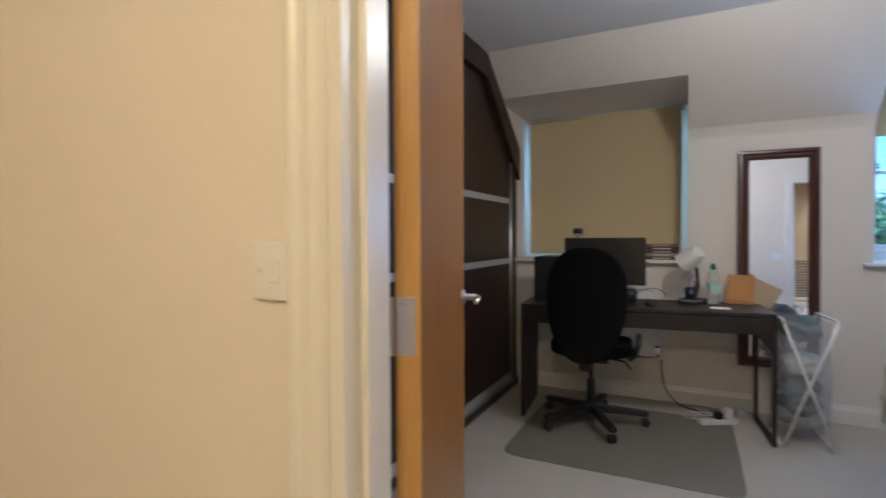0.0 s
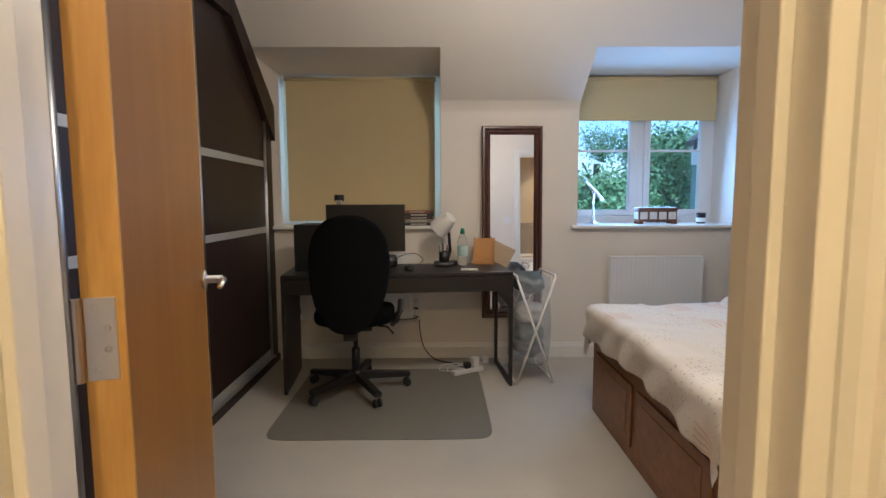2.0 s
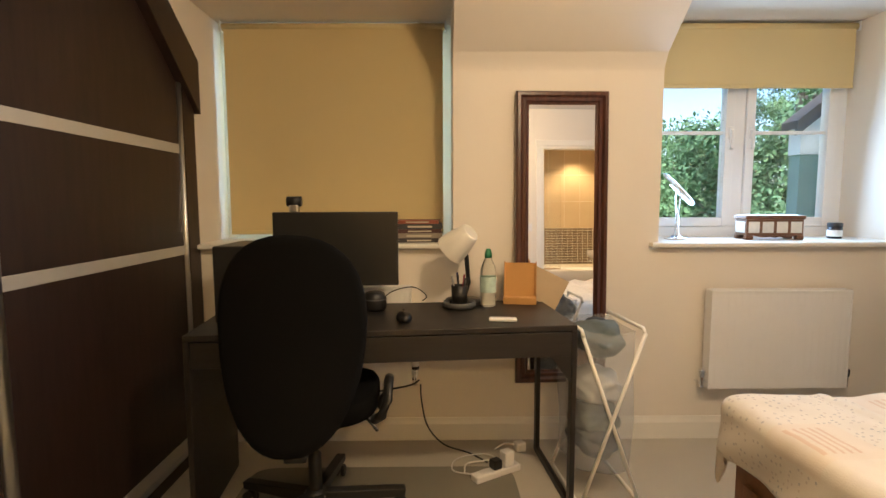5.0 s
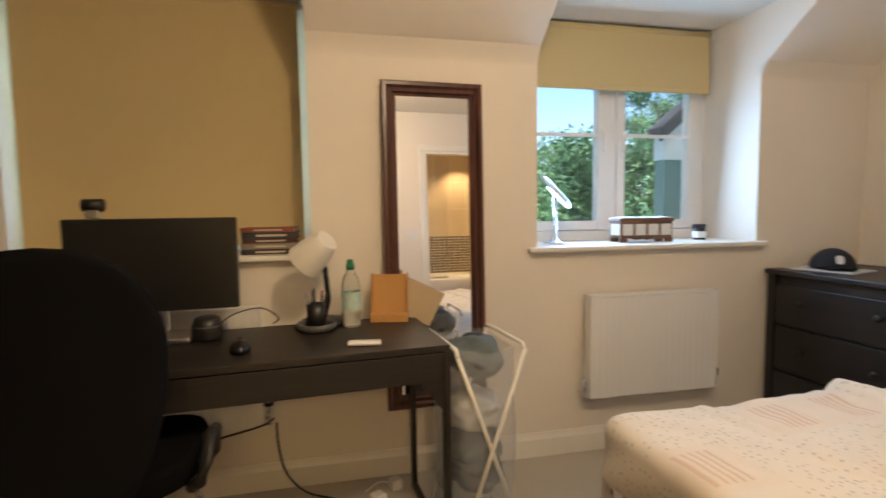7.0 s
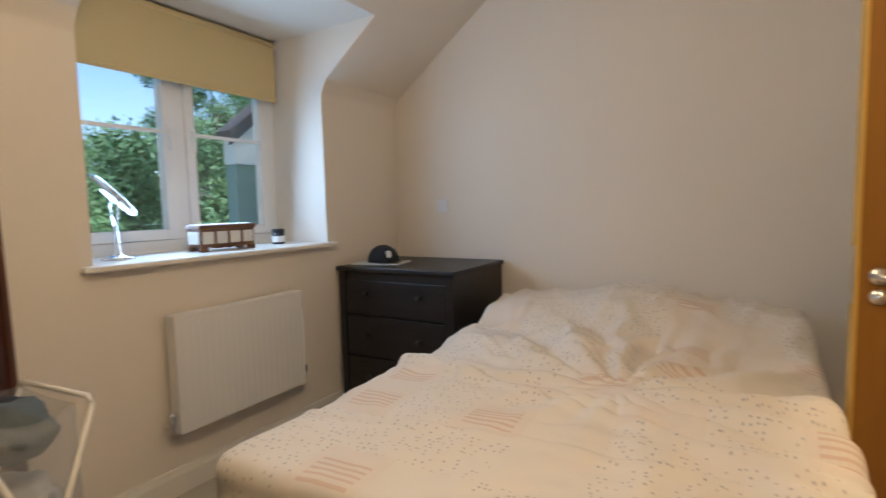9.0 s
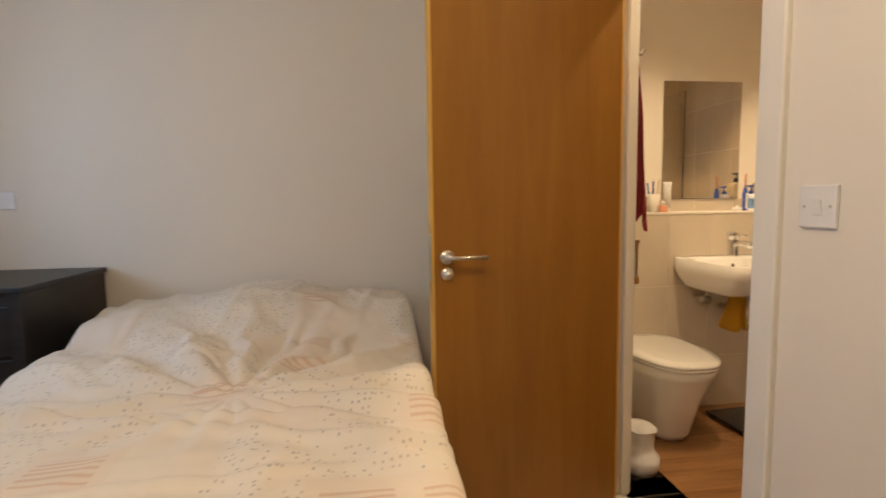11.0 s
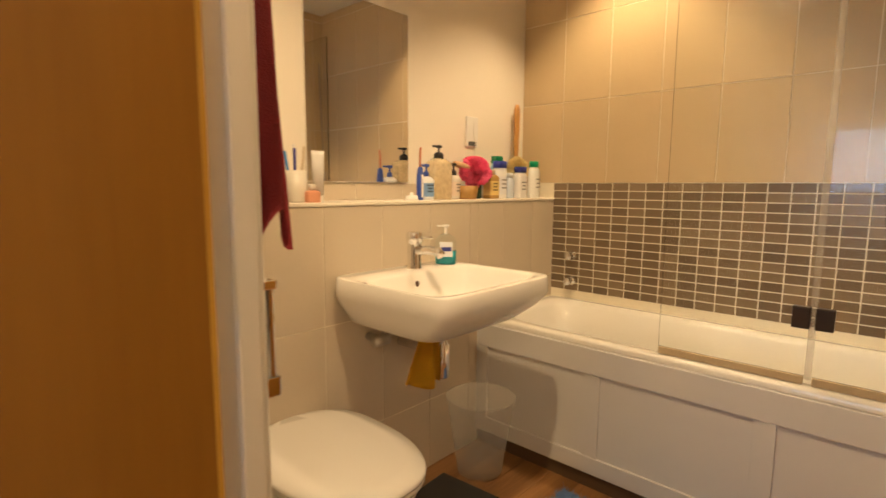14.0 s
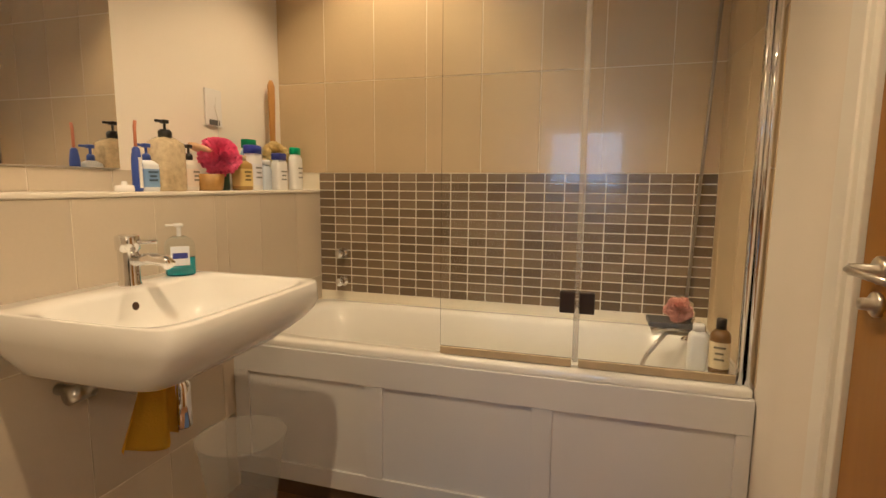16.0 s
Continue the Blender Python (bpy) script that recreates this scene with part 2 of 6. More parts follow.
# south wall with the entry and bathroom doorways
E0, E1 = -0.018, 0.722
B0, B1 = 1.665, 2.425
DH, ST, STB = 2.02, 0.11, 0.085
bm = bmesh.new()
for x0, x1, z0 in ((-1.6, E0, 0), (E0, E1, DH), (E1, 1.25, 0)):
    box(x0, x1, SE - ST, SE, z0, ZC, bm=bm)
for x0, x1, z0 in ((1.25, B0, 0), (B0, B1, DH), (B1, EX + 0.1, 0)):
    box(x0, x1, S - STB, S, z0, ZC, bm=bm)
box(1.25, 1.36, SE - ST, S - STB, 0, ZC, bm=bm)
structure("wall_south", bm, WALL, "cream painted wall with the entry and bathroom doorways", "wall")
structure("hall_wall_west", box(-1.3, -1.2, -1.7, SE - ST, 0, ZC), WALL, "cream painted hall wall", "wall")
structure("hall_wall_south", box(-1.3, BX0 - 0.1, -1.7, -1.6, 0, ZC), WALL, "cream painted hall wall", "wall")
structure("hall_wall_east", box(BX0 - 0.1, BX0, -1.7, BY0 - 0.1, 0, ZC), WALL, "cream painted hall wall", "wall")
structure("hall_ceiling", box(-1.3, BX0 - 0.1, -1.7, SE - ST, ZC + 0.001, ZC + 0.06), CEIL, "white painted hall ceiling", "ceiling")

# skirting boards
def skirting(name, pts, side):
    bm = bmesh.new()
    (x0, y0), (x1, y1) = pts
    if x0 == x1:
        prof = [(0, 0), (side * 0.016, 0), (side * 0.016, 0.085), (side * 0.010, 0.10), (side * 0.006, 0.115), (0, 0.115)]
        bm = prism([(x0 + u, v) for u, v in prof], "y", y0, y1)
    else:
        prof = [(0, 0), (side * 0.016, 0), (side * 0.016, 0.085), (side * 0.010, 0.10), (side * 0.006, 0.115), (0, 0.115)]
        bm = prism([(y0 + u, v) for u, v in prof], "x", x0, x1)
    return structure(name, bm, GLOSS, "white gloss painted skirting board", "skirting")


skirting("baseboard", [(WX, N), (EX, N)], -1)
skirting("baseboard", [(EX, S), (EX, N - 0.02)], -1)
skirting("baseboard", [(1.25, S), (B0 - 0.075, S)], 1)
skirting("baseboard", [(-1.2, SE - ST), (E0 - 0.075, SE - ST)], -1)

# ---- door linings and architraves ----
ARCH = [(0, 0), (0.070, 0), (0.070, 0.012), (0.062, 0.017), (0.054, 0.017), (0.047, 0.012), (0.036, 0.012), (0.030, 0.019), (0.018, 0.022), (0.008, 0.018), (0, 0.010)]


PLAIN = [(0, 0), (0.062, 0), (0.062, 0.012), (0.058, 0.016), (0.004, 0.016), (0, 0.012)]


def architrave(name, x0, x1, y, side):
    """Moulded surround on a wall at y, its face turned to side (+1 north, -1 south)."""
    prof = ARCH if side < 0 else PLAIN
    root = thing(name, (0, 0, 0), "white gloss moulded door architrave" if side < 0 else "plain flat white gloss door architrave", "architrave", kind="structure")
    for x, d in ((x0, -1), (x1, 1)):
        part("upright", prism([(x + d * u, y + side * v) for u, v in prof], "z", 0, DH), GLOSS, root)
    part("head", prism([(y + side * v, DH + u) for u, v in prof], "x", x0 - 0.07, x1 + 0.07), GLOSS, root)
    return root


def lining(name, x0, x1, S, thick):
    stop = S - 0.045
    root = thing(name, (0, 0, 0), "white gloss painted door lining with planted stop", "door frame", kind="structure")
    y0, y1 = S - thick - 0.004, S + 0.004
    for x, d in ((x0, 1), (x1, -1)):
        a, b = sorted((x, x + d * 0.028))
        part("jamb", box(a, b, y0, y1, 0, DH - 0.028, 0.002), GLOSS, root)
        a, b = sorted((x + d * 0.028, x + d * 0.041))
        part("stop", box(a, b, stop - 0.03, stop, 0, DH - 0.041, 0.002), GLOSS, root)
    part("head", box(x0, x1, y0, y1, DH - 0.028, DH, 0.002), GLOSS, root)
    return root


lining("entry_door_frame", E0, E1, SE, ST)
lining("bathroom_door_frame", B0, B1, S, STB)
for x0, x1, face, thick in ((E0, E1, SE, ST), (B0, B1, S, STB)):
    for y, side in ((face, 1), (face - thick, -1)):
        architrave("architrave", x0 + 0.006, x1 - 0.006, y, side)


def lever(root, x, y, z, side, direction, material=STEEL, lower=True):
    """A lever handle with round rose and a turn or key rose below, on a face at y looking to side."""
    h = part("handle", join(lathe([(0.0235, 0), (0.0235, 0.006), (0.020, 0.009), (0.010, 0.010), (0.010, 0.045)], 28), bmesh.new()), material, root, "satin steel lever handle", True)
    h.matrix_basis = pose(x, y, z, -90 * side, 0, 0)
    pts = [(x, y + side * 0.047, z), (x + direction * 0.02, y + side * 0.051, z), (x + direction * 0.125, y + side * 0.051, z)]
    part("lever", tube(pts, 0.0065, 14), material, root, smooth=True)
    if not lower:
        return
    k = part("rose", lathe([(0.021, 0), (0.021, 0.006), (0.018, 0.009), (0.011, 0.010), (0.010, 0.026), (0.004, 0.028)], 28), material, root, smooth=True)
    k.matrix_basis = pose(x, y, z - 0.056, -90 * side, 0, 0)


def door_leaf(name, length, hinge_xy, turn, label, flip, hz):
    """A flush veneered leaf that runs along +x from its hinge, its other face towards +y * flip."""
    root = thing(name, (*hinge_xy, 0), label, "door", turn, kind="structure")
    t = 0.044
    y0, y1 = (0, t) if flip > 0 else (-t, 0)
    part("leaf", box(0.008, length - 0.008, y0, y1, 0.008, 1.985), OAK, root, "golden oak veneer leaf")
    for a, b in ((0, 0.008), (length - 0.008, length)):
        part("lipping", box(a, b, y0, y1, 0.008, 1.985, 0.001), PINE, root, "orange pine edge lipping")
    for side, y in ((1, y1), (-1, y0)):
        lever(root, length - 0.05, y, hz, side, -1, lower=name != "door_1")
    part("latch_plate", box(length - 0.0005, length + 0.0015, (y0 + y1) / 2 - 0.012, (y0 + y1) / 2 + 0.012, hz - 0.08, hz + 0.08), STEEL, root)
    for z in (0.25, 1.03, 1.75):
        part("hinge", join(box(-0.0022, 0.0006, y0 + 0.003, y0 + 0.036, z - 0.05, z + 0.05, 0.0006), tube([(-0.004, y0 - 0.004, z - 0.05), (-0.004, y0 - 0.004, z + 0.05)], 0.006)) if flip > 0 else
             join(box(-0.0022, 0.0006, y1 - 0.036, y1 - 0.003, z - 0.05, z + 0.05, 0.0006), tube([(-0.004, y1 + 0.004, z - 0.05), (-0.004, y1 + 0.004, z + 0.05)], 0.006)), STEEL, root, "brushed steel butt hinge")
        for dz in (-0.038, -0.013, 0.013, 0.038):
            sc = part("screw", lathe([(0.004, 0), (0.003, 0.0008)], 10), STEEL, root)
            yy = (y0 + (0.014 if abs(dz) > 0.02 else 0.026)) if flip > 0 else (y1 - (0.014 if abs(dz) > 0.02 else 0.026))
            sc.matrix_basis = pose(-0.0022, yy, z + dz, 0, -90, 0)
    return root


door_leaf("door_1", 0.726, (-0.025, 1.005), 108, "golden oak veneer entry door standing open against the wardrobe", -1, 1.0)
door_leaf("door_2", 0.71, (B1 - 0.045, S + 0.008), 97.5, "golden oak veneer bathroom door standing open beside the bed", 1, 0.98)

# ---- bathroom shell ----
GROUT = mat("pale_grout", (0.80, 0.74, 0.60), 0.9, vary=0.05, scale=30, bump=0.2, bump_scale=300)
LEDGE, LX = 1.088, 3.12
structure("bathroom_ceiling", box(BX0 - 0.1, BX1 + 0.1, BY0 - 0.1, S - STB, ZC, ZC + 0.06), CEIL, "white bathroom ceiling", "ceiling")
structure("bathroom_wall_east", box(BX1, BX1 + 0.1, BY0, S - STB, 0, ZC), WALL, "cream painted bathroom wall above the tiled ledge", "wall")
BS = structure("bathroom_wall_south", box(BX0 - 0.1, BX1 + 0.1, BY0 - 0.1, BY0, 0, ZC), GROUT, "bath wall in large beige tiles over a brown mosaic band", "wall")
BB = structure("bathroom_boxing", box(LX, BX1, BY0, S - STB, 0, LEDGE - 0.012), GROUT, "low boxed-in wall in beige tiles with a ledge", "wall")
D0, D1 = 0.10, 0.86
bm = bmesh.new()
for y0, y1, z0 in ((BY0, D0, 0), (D0, D1, DH), (D1, S - STB, 0)):
    box(BX0 - 0.1, BX0, y0, y1, z0, ZC, bm=bm)
BW = structure("bathroom_wall_west", bm, WALL, "cream painted bathroom wall with a door, tiled at the bath", "wall")
structure("bathroom_floor", box(BX0 - 0.1, BX1, BY0, S - 0.06, -0.05, -0.004), mat("floor_joint", (0.03, 0.018, 0.01), 0.8), "warm brown wood plank bathroom floor", "floor")
structure("bathroom_ledge", box(LX - 0.006, BX1, BY0, S - STB, LEDGE - 0.012, LEDGE, 0.003), mat("ledge_trim", (0.78, 0.72, 0.62), 0.3, vary=0.04), "pale tiled ledge with a white edge trim", "ledge")
# west door of the bathroom, closed
d3 = thing("door_3", (BX0 - 0.05, D1 - 0.035, 0), "closed golden oak veneer bathroom door with steel lever", "door", -90, kind="structure")
part("leaf", box(0, 0.69, -0.0, 0.044, 0.008, 1.985), OAK, d3)
lever(d3, 0.63, 0.044, 0.985, 1, -1)
f3 = thing("west_door_frame", (0, 0, 0), "white gloss door lining and architrave", "door frame", kind="structure")
for y, d in ((D0, 1), (D1, -1)):
    a, b = sorted((y, y + d * 0.03))
    part("jamb", box(BX0 - 0.104, BX0 + 0.004, a, b, 0, DH - 0.028, 0.002), GLOSS, f3)
    part("upright", prism([(BX0 + v, y - d * (u - 0.006)) for u, v in PLAIN], "z", 0, DH), GLOSS, f3)
part("head", box(BX0 - 0.104, BX0 + 0.004, D0, D1, DH - 0.028, DH, 0.002), GLOSS, f3)

# ---- windows ----


def window(name, x0, x1, label):
    y = N + 0.40
    root = thing(name, (0, 0, 0), label, "window", kind="structure")
    z0, z1 = SILL + 0.02, HEAD + 0.02
    part("frame_side", box(x0 - 0.02, x0 + 0.055, y, y + 0.07, z0, z1, 0.004), UPVC, root)
    part("frame_side", box(x1 - 0.055, x1 + 0.02, y, y + 0.07, z0, z1, 0.004), UPVC, root)
    part("frame_bottom", box(x0 + 0.055, x1 - 0.055, y, y + 0.07, z0, z0 + 0.06, 0.004), UPVC, root)
    part("frame_top", box(x0 + 0.055, x1 - 0.055, y, y + 0.07, z1 - 0.07, z1, 0.004), UPVC, root)
    mid = (x0 + x1) / 2 + 0.005
    part("mullion", box(mid - 0.032, mid + 0.032, y, y + 0.07, z0 + 0.06, z1 - 0.07, 0.004), UPVC, root)
    for a, b, hx in ((x0 + 0.057, mid - 0.034, 1), (mid + 0.034, x1 - 0.057, -1)):
        c = part("casement", bmesh.new(), UPVC, root, "white plastic casement")
        bm = bmesh.new()
        for q in ((a, a + 0.05, z0 + 0.062, z1 - 0.072), (b - 0.05, b, z0 + 0.062, z1 - 0.072), (a + 0.05, b - 0.05, z0 + 0.062, z0 + 0.112), (a + 0.05, b - 0.05, z1 - 0.122, z1 - 0.072)):
            box(q[0], q[1], y - 0.012, y + 0.05, q[2], q[3], 0.004, bm=bm)
        bm.to_mesh(c.data)
        bm.free()
        g = part("pane", box(a + 0.05, b - 0.05, y + 0.015, y + 0.021, z0 + 0.112, z1 - 0.122), GLASS, c)
        g.visible_shadow = False
        part("glazing_bar", box(a + 0.05, b - 0.05, y + 0.004, y + 0.014, 1.585, 1.605, 0.003), UPVC, c)
        hxp = b - 0.025 if hx > 0 else a + 0.025
        part("handle", join(box(hxp - 0.012, hxp + 0.012, y - 0.022, y - 0.012, 1.56, 1.63, 0.004), box(hxp - 0.010, hxp + 0.010, y - 0.045, y - 0.03, 1.50, 1.61, 0.005)), UPVC, c)
    return root


window("window_1", W1[0], W1[1], "white plastic window behind a closed beige blind")
window("window_2", W2[0], W2[1], "white plastic two-light casement window with glazing bars")


def sill_board(x0, x1):
    root = thing("window_sill", (0, 0, 0), "white gloss painted window board with rounded nose", "window sill", kind="structure")
    part("board", box(x0 + 0.001, x1 - 0.001, N - 0.001, N + 0.40, SILL, SILL + 0.024), GLOSS, root)
    part("nose", box(x0 - 0.05, x1 + 0.035, N - 0.05, N - 0.002, SILL, SILL + 0.024, 0.008, 3), GLOSS, root)


sill_board(*W1)
sill_board(*W2)


def blind(x0, x1, bottom, label):
    root = thing("roller_blind", (0, 0, 0), label, "blind")
    y = N + 0.33
    part("fabric", box(x0, x1, y, y + 0.0016, bottom + 0.02, HEAD - 0.045), BLIND, root)
    part("bottom_bar", box(x0, x1, y - 0.005, y + 0.007, bottom, bottom + 0.022, 0.004), BLIND, root)
    r = part("roller", tube([(x0 - 0.01, y + 0.014, HEAD - 0.03), (x1 + 0.01, y + 0.014, HEAD - 0.03)], 0.02, 18), BLIND, root, smooth=True)
    for x in (x0 - 0.018, x1 + 0.012):
        part("bracket", box(x, x + 0.006, y - 0.012, y + 0.034, HEAD - 0.055, HEAD - 0.002, 0.003), UPVC, root)
    return root


blind(W1[0] + 0.045, W1[1] - 0.045, SILL + 0.05, "beige fabric roller blind pulled down over the window")
blind(W2[0] + 0.035, W2[1] - 0.03, 1.825, "beige fabric roller blind rolled half up")

# ---- bedroom things ----
# wardrobe with sliding doors that follow the slope
wr = thing("wardrobe", (0, 0, 0), "built-in dark wenge wardrobe with aluminium-banded sliding doors", "wardrobe")


def wtop(y, drop):
    return min(ZC - drop, SLZ + (N - y) * SL - drop)


TR = 0.155
ylow = 4.06
part("end_panel", prism([(ylow, 0), (N - 0.018, 0), (N - 0.018, wtop(N - 0.018, TR)), (ylow, wtop(ylow, TR))], "x", WX - 0.03, WX - 0.004), WENGE, wr)
yk = N - (ZC - SLZ) / SL
for nm, seg in (("sloped_trim", [(N - 0.002, SLZ - 0.002), (yk, ZC - 0.003), (yk, ZC - TR), (N - 0.002, SLZ - TR - 0.095)]), ("top_trim", [(SE + 0.02, ZC - 0.003), (yk - 0.001, ZC - 0.003), (yk - 0.001, ZC - TR), (SE + 0.02, ZC - TR)])):
    part(nm, prism(seg, "x", WX - 0.05, WX + 0.022, 0.003), WENGE, wr)
part("plinth", box(WX - 0.10, WX + 0.012, SE + 0.02, N - 0.018, 0, 0.05, 0.002), WENGE, wr)
part("bottom_track", box(WX - 0.09, WX + 0.006, SE + 0.02, ylow + 0.02, 0.05, 0.058, 0.001), ALU, wr, "aluminium bottom track")
BANDS = (0.972, 1.436)


def sliding_door(y0, y1, x):
    d = part("sliding_door", prism([(y0 + 0.02, 0.10), (y1 - 0.02, 0.10), (y1 - 0.02, wtop(y1, TR) - 0.002), (max(yk, y0 + 0.02), wtop(max(yk, y0 + 0.02), TR) - 0.002), (y0 + 0.02, wtop(y0, TR) - 0.002)] if y0 < yk < y1 else
                                   [(y0 + 0.02, 0.10), (y1 - 0.02, 0.10), (y1 - 0.02, wtop(y1, TR) - 0.002), (y0 + 0.02, wtop(y0, TR) - 0.002)], "x", x - 0.016, x), WENGE, wr)
    part("bottom_rail", box(x - 0.02, x + 0.004, y0 + 0.02, y1 - 0.02, 0.058, 0.112, 0.002), SATIN, d, "aluminium rail")
    for z in BANDS:
        part("band", box(x - 0.001, x + 0.003, y0 + 0.02, y1 - 0.02, z, z + 0.042, 0.001), SATIN, d, "aluminium band")
    for y, zt, w in ((y0 + 0.021, wtop(y0 + 0.021, TR), 0.021), (y1 - (0.021 if y1 < ylow else 0.010), wtop(y1 - 0.012, TR), 0.021 if y1 < ylow else 0.010)):
        prof = [(0.018 * math.cos(a), y + w * math.sin(a)) for a in [math.pi * (k / 8 - 0.5) for k in range(9)]]
        part("handle_stile", prism([(x + u, v) for u, v in prof] + [(x - 0.018, y + w * 0.8), (x - 0.018, y - w * 0.8)], "z", 0.06, zt - 0.003), ALU, d, "rounded aluminium handle stile", True)


sliding_door(3.0, ylow, WX - 0.022)
sliding_door(2.02, 3.025, WX + 0.0)
sliding_door(SE + 0.02, 2.05, WX - 0.022)

# desk
dk = thing("desk", (-0.565, 3.435, 0), "black-brown veneer writing desk standing under the window", "desk", 5.2)
DX0, DX1, DY0, DY1, DZ = 0.0, 1.436, 0.0, 0.50, 0.745
part("top", box(DX0, DX1, DY0, DY1, DZ - 0.022, DZ, 0.002), BLACKBROWN, dk)
part("drawer_front", box(DX0 + 0.022, DX1 - 0.012, DY0 + 0.004, DY0 + 0.022, DZ - 0.122, DZ - 0.027, 0.0015), BLACKBROWN, dk)
part("drawer_box", box(DX0 + 0.03, DX1 - 0.03, DY0 + 0.022, DY1 - 0.06, DZ - 0.115, DZ - 0.03), BLACKBROWN, dk)
part("side_panel", box(DX0, DX0 + 0.020, DY0, DY1, 0.0, DZ - 0.022, 0.002), BLACKBROWN, dk)
part("leg", box(DX1 - 0.02, DX1, DY0, DY0 + 0.035, 0, DZ - 0.15, 0.002), BLACKBROWN, dk)
part("leg", box(DX1 - 0.02, DX1, DY1 - 0.035, DY1, 0, DZ - 0.15, 0.002), BLACKBROWN, dk)
part("foot_rail", box(DX1 - 0.02, DX1, DY0 + 0.035, DY1 - 0.035, 0, 0.03, 0.002), BLACKBROWN, dk)
part("bracket", prism([(DY0, DZ - 0.022), (DY0, DZ - 0.15), (DY0 + 0.035, DZ - 0.15), (DY0 + 0.09, DZ - 0.115), (DY1 - 0.09, DZ - 0.115), (DY1 - 0.035, DZ - 0.15), (DY1, DZ - 0.15), (DY1, DZ - 0.022)], "x", DX1 - 0.02, DX1, 0.001), BLACKBROWN, dk)
part("gusset", prism([(DX1 - 0.02, DZ - 0.122), (DX1 - 0.02, DZ - 0.23), (DX1 - 0.10, DZ - 0.122)], "y", DY0 + 0.006, DY0 + 0.02), BLACKBROWN, dk)

# swivel chair
MESH = mat("black_chair_fabric", (0.004, 0.004, 0.0042), 0.95, vary=0.15, scale=8, bump=0.5, bump_scale=500, spec=0.1)
BLKP = mat("black_plastic", (0.014, 0.014, 0.014), 0.38, vary=0.08, scale=12, bump=0.05)
RUBBER = mat("dark_rubber", (0.02, 0.02, 0.02), 0.7)
ch = thing("office_chair", (-0.13, 3.51, 0.0045), "black fabric swivel chair with a tall rounded mesh back", "chair", 4)


def rounded(w, h, n=40, p=3.2):
    return [(w * abs(math.cos(a)) ** (2 / p) * (1 if math.cos(a) >= 0 else -1), h * abs(math.sin(a)) ** (2 / p) * (1 if math.sin(a) >= 0 else -1)) for a in [2 * math.pi * k / n for k in range(n)]]


def pad(outline, thick, curve):
    """A cushion: an outline in (u, v), bowed by curve(u, v), with a rounded edge."""
    b = bmesh.new()
    lev = [(0.90, -0.5), (0.97, -0.44), (1.0, -0.2), (1.0, 0.2), (0.97, 0.44), (0.90, 0.5)]
    rings = [[b.verts.new((u * s, v * s, curve(u * s, v * s) + thick * t)) for u, v in outline] for s, t in lev]
    m = len(outline)
    for lo, hi in zip(rings, rings[1:]):
        for k in range(m):
            b.faces.new((lo[k], lo[(k + 1) % m], hi[(k + 1) % m], hi[k]))
    for ring, t in ((rings[0], -0.5), (rings[-1], 0.5)):
        prev = ring
        for s in (0.6, 0.3):
            cur = [b.verts.new((u * s, v * s, curve(u * s, v * s) + thick * t)) for u, v in outline]
            for k in range(m):
                b.faces.new((prev[k], prev[(k + 1) % m], cur[(k + 1) % m], cur[k]))
            prev = cur
        c = b.verts.new((0, 0, curve(0, 0) + thick * t))
        for k in range(m):
            b.faces.new((prev[k], prev[(k + 1) % m], c))
    bmesh.ops.recalc_face_normals(b, faces=b.faces)
    return b


o = part("seat", pad(rounded(0.245, 0.23), 0.075, lambda u, v: 0.25 * u * u + 0.15 * v * v), MESH, ch, smooth=True)
o.matrix_basis = pose(0, 0.02, 0.475)
o = part("backrest", pad([(u * (1 + 0.13 * v / 0.32), v) for u, v in rounded(0.222, 0.325, p=2.35)], 0.045, lambda u, v: -0.9 * u * u + 0.35 * v * v), MESH, ch, "tall rounded black mesh back", True)
o.matrix_basis = pose(0, -0.335, 0.785, 82, 0, 0)
part("back_bracket", join(box(-0.035, 0.035, -0.335, -0.30, 0.42, 0.72, 0.008), box(-0.035, 0.035, -0.33, 0.05, 0.405, 0.425, 0.006)), BLKP, ch)
part("seat_plate", box(-0.11, 0.11, -0.1, 0.12, 0.40, 0.437, 0.01), BLKP, ch)
part("lever", tube([(0.1, 0, 0.415), (0.2, -0.03, 0.41), (0.24, -0.05, 0.37)], 0.006), BLKP, ch)
for s in (-1, 1):
    part("armrest", tube([(s * 0.235, -0.04, 0.46), (s * 0.275, -0.02, 0.50), (s * 0.285, -0.06, 0.575), (s * 0.285, -0.15, 0.595), (s * 0.282, -0.21, 0.55), (s * 0.262, -0.19, 0.49), (s * 0.235, -0.14, 0.455)], 0.017, 12), BLKP, ch, smooth=True) if s > 0 else None
part("gas_lift", lathe([(0.025, 0.09), (0.025, 0.27), (0.02, 0.275), (0.014, 0.28), (0.014, 0.41)], 20), BLKP, ch, smooth=True)
part("hub", lathe([(0.035, 0.055), (0.045, 0.065), (0.042, 0.12), (0.03, 0.135)], 24), BLKP, ch, smooth=True)
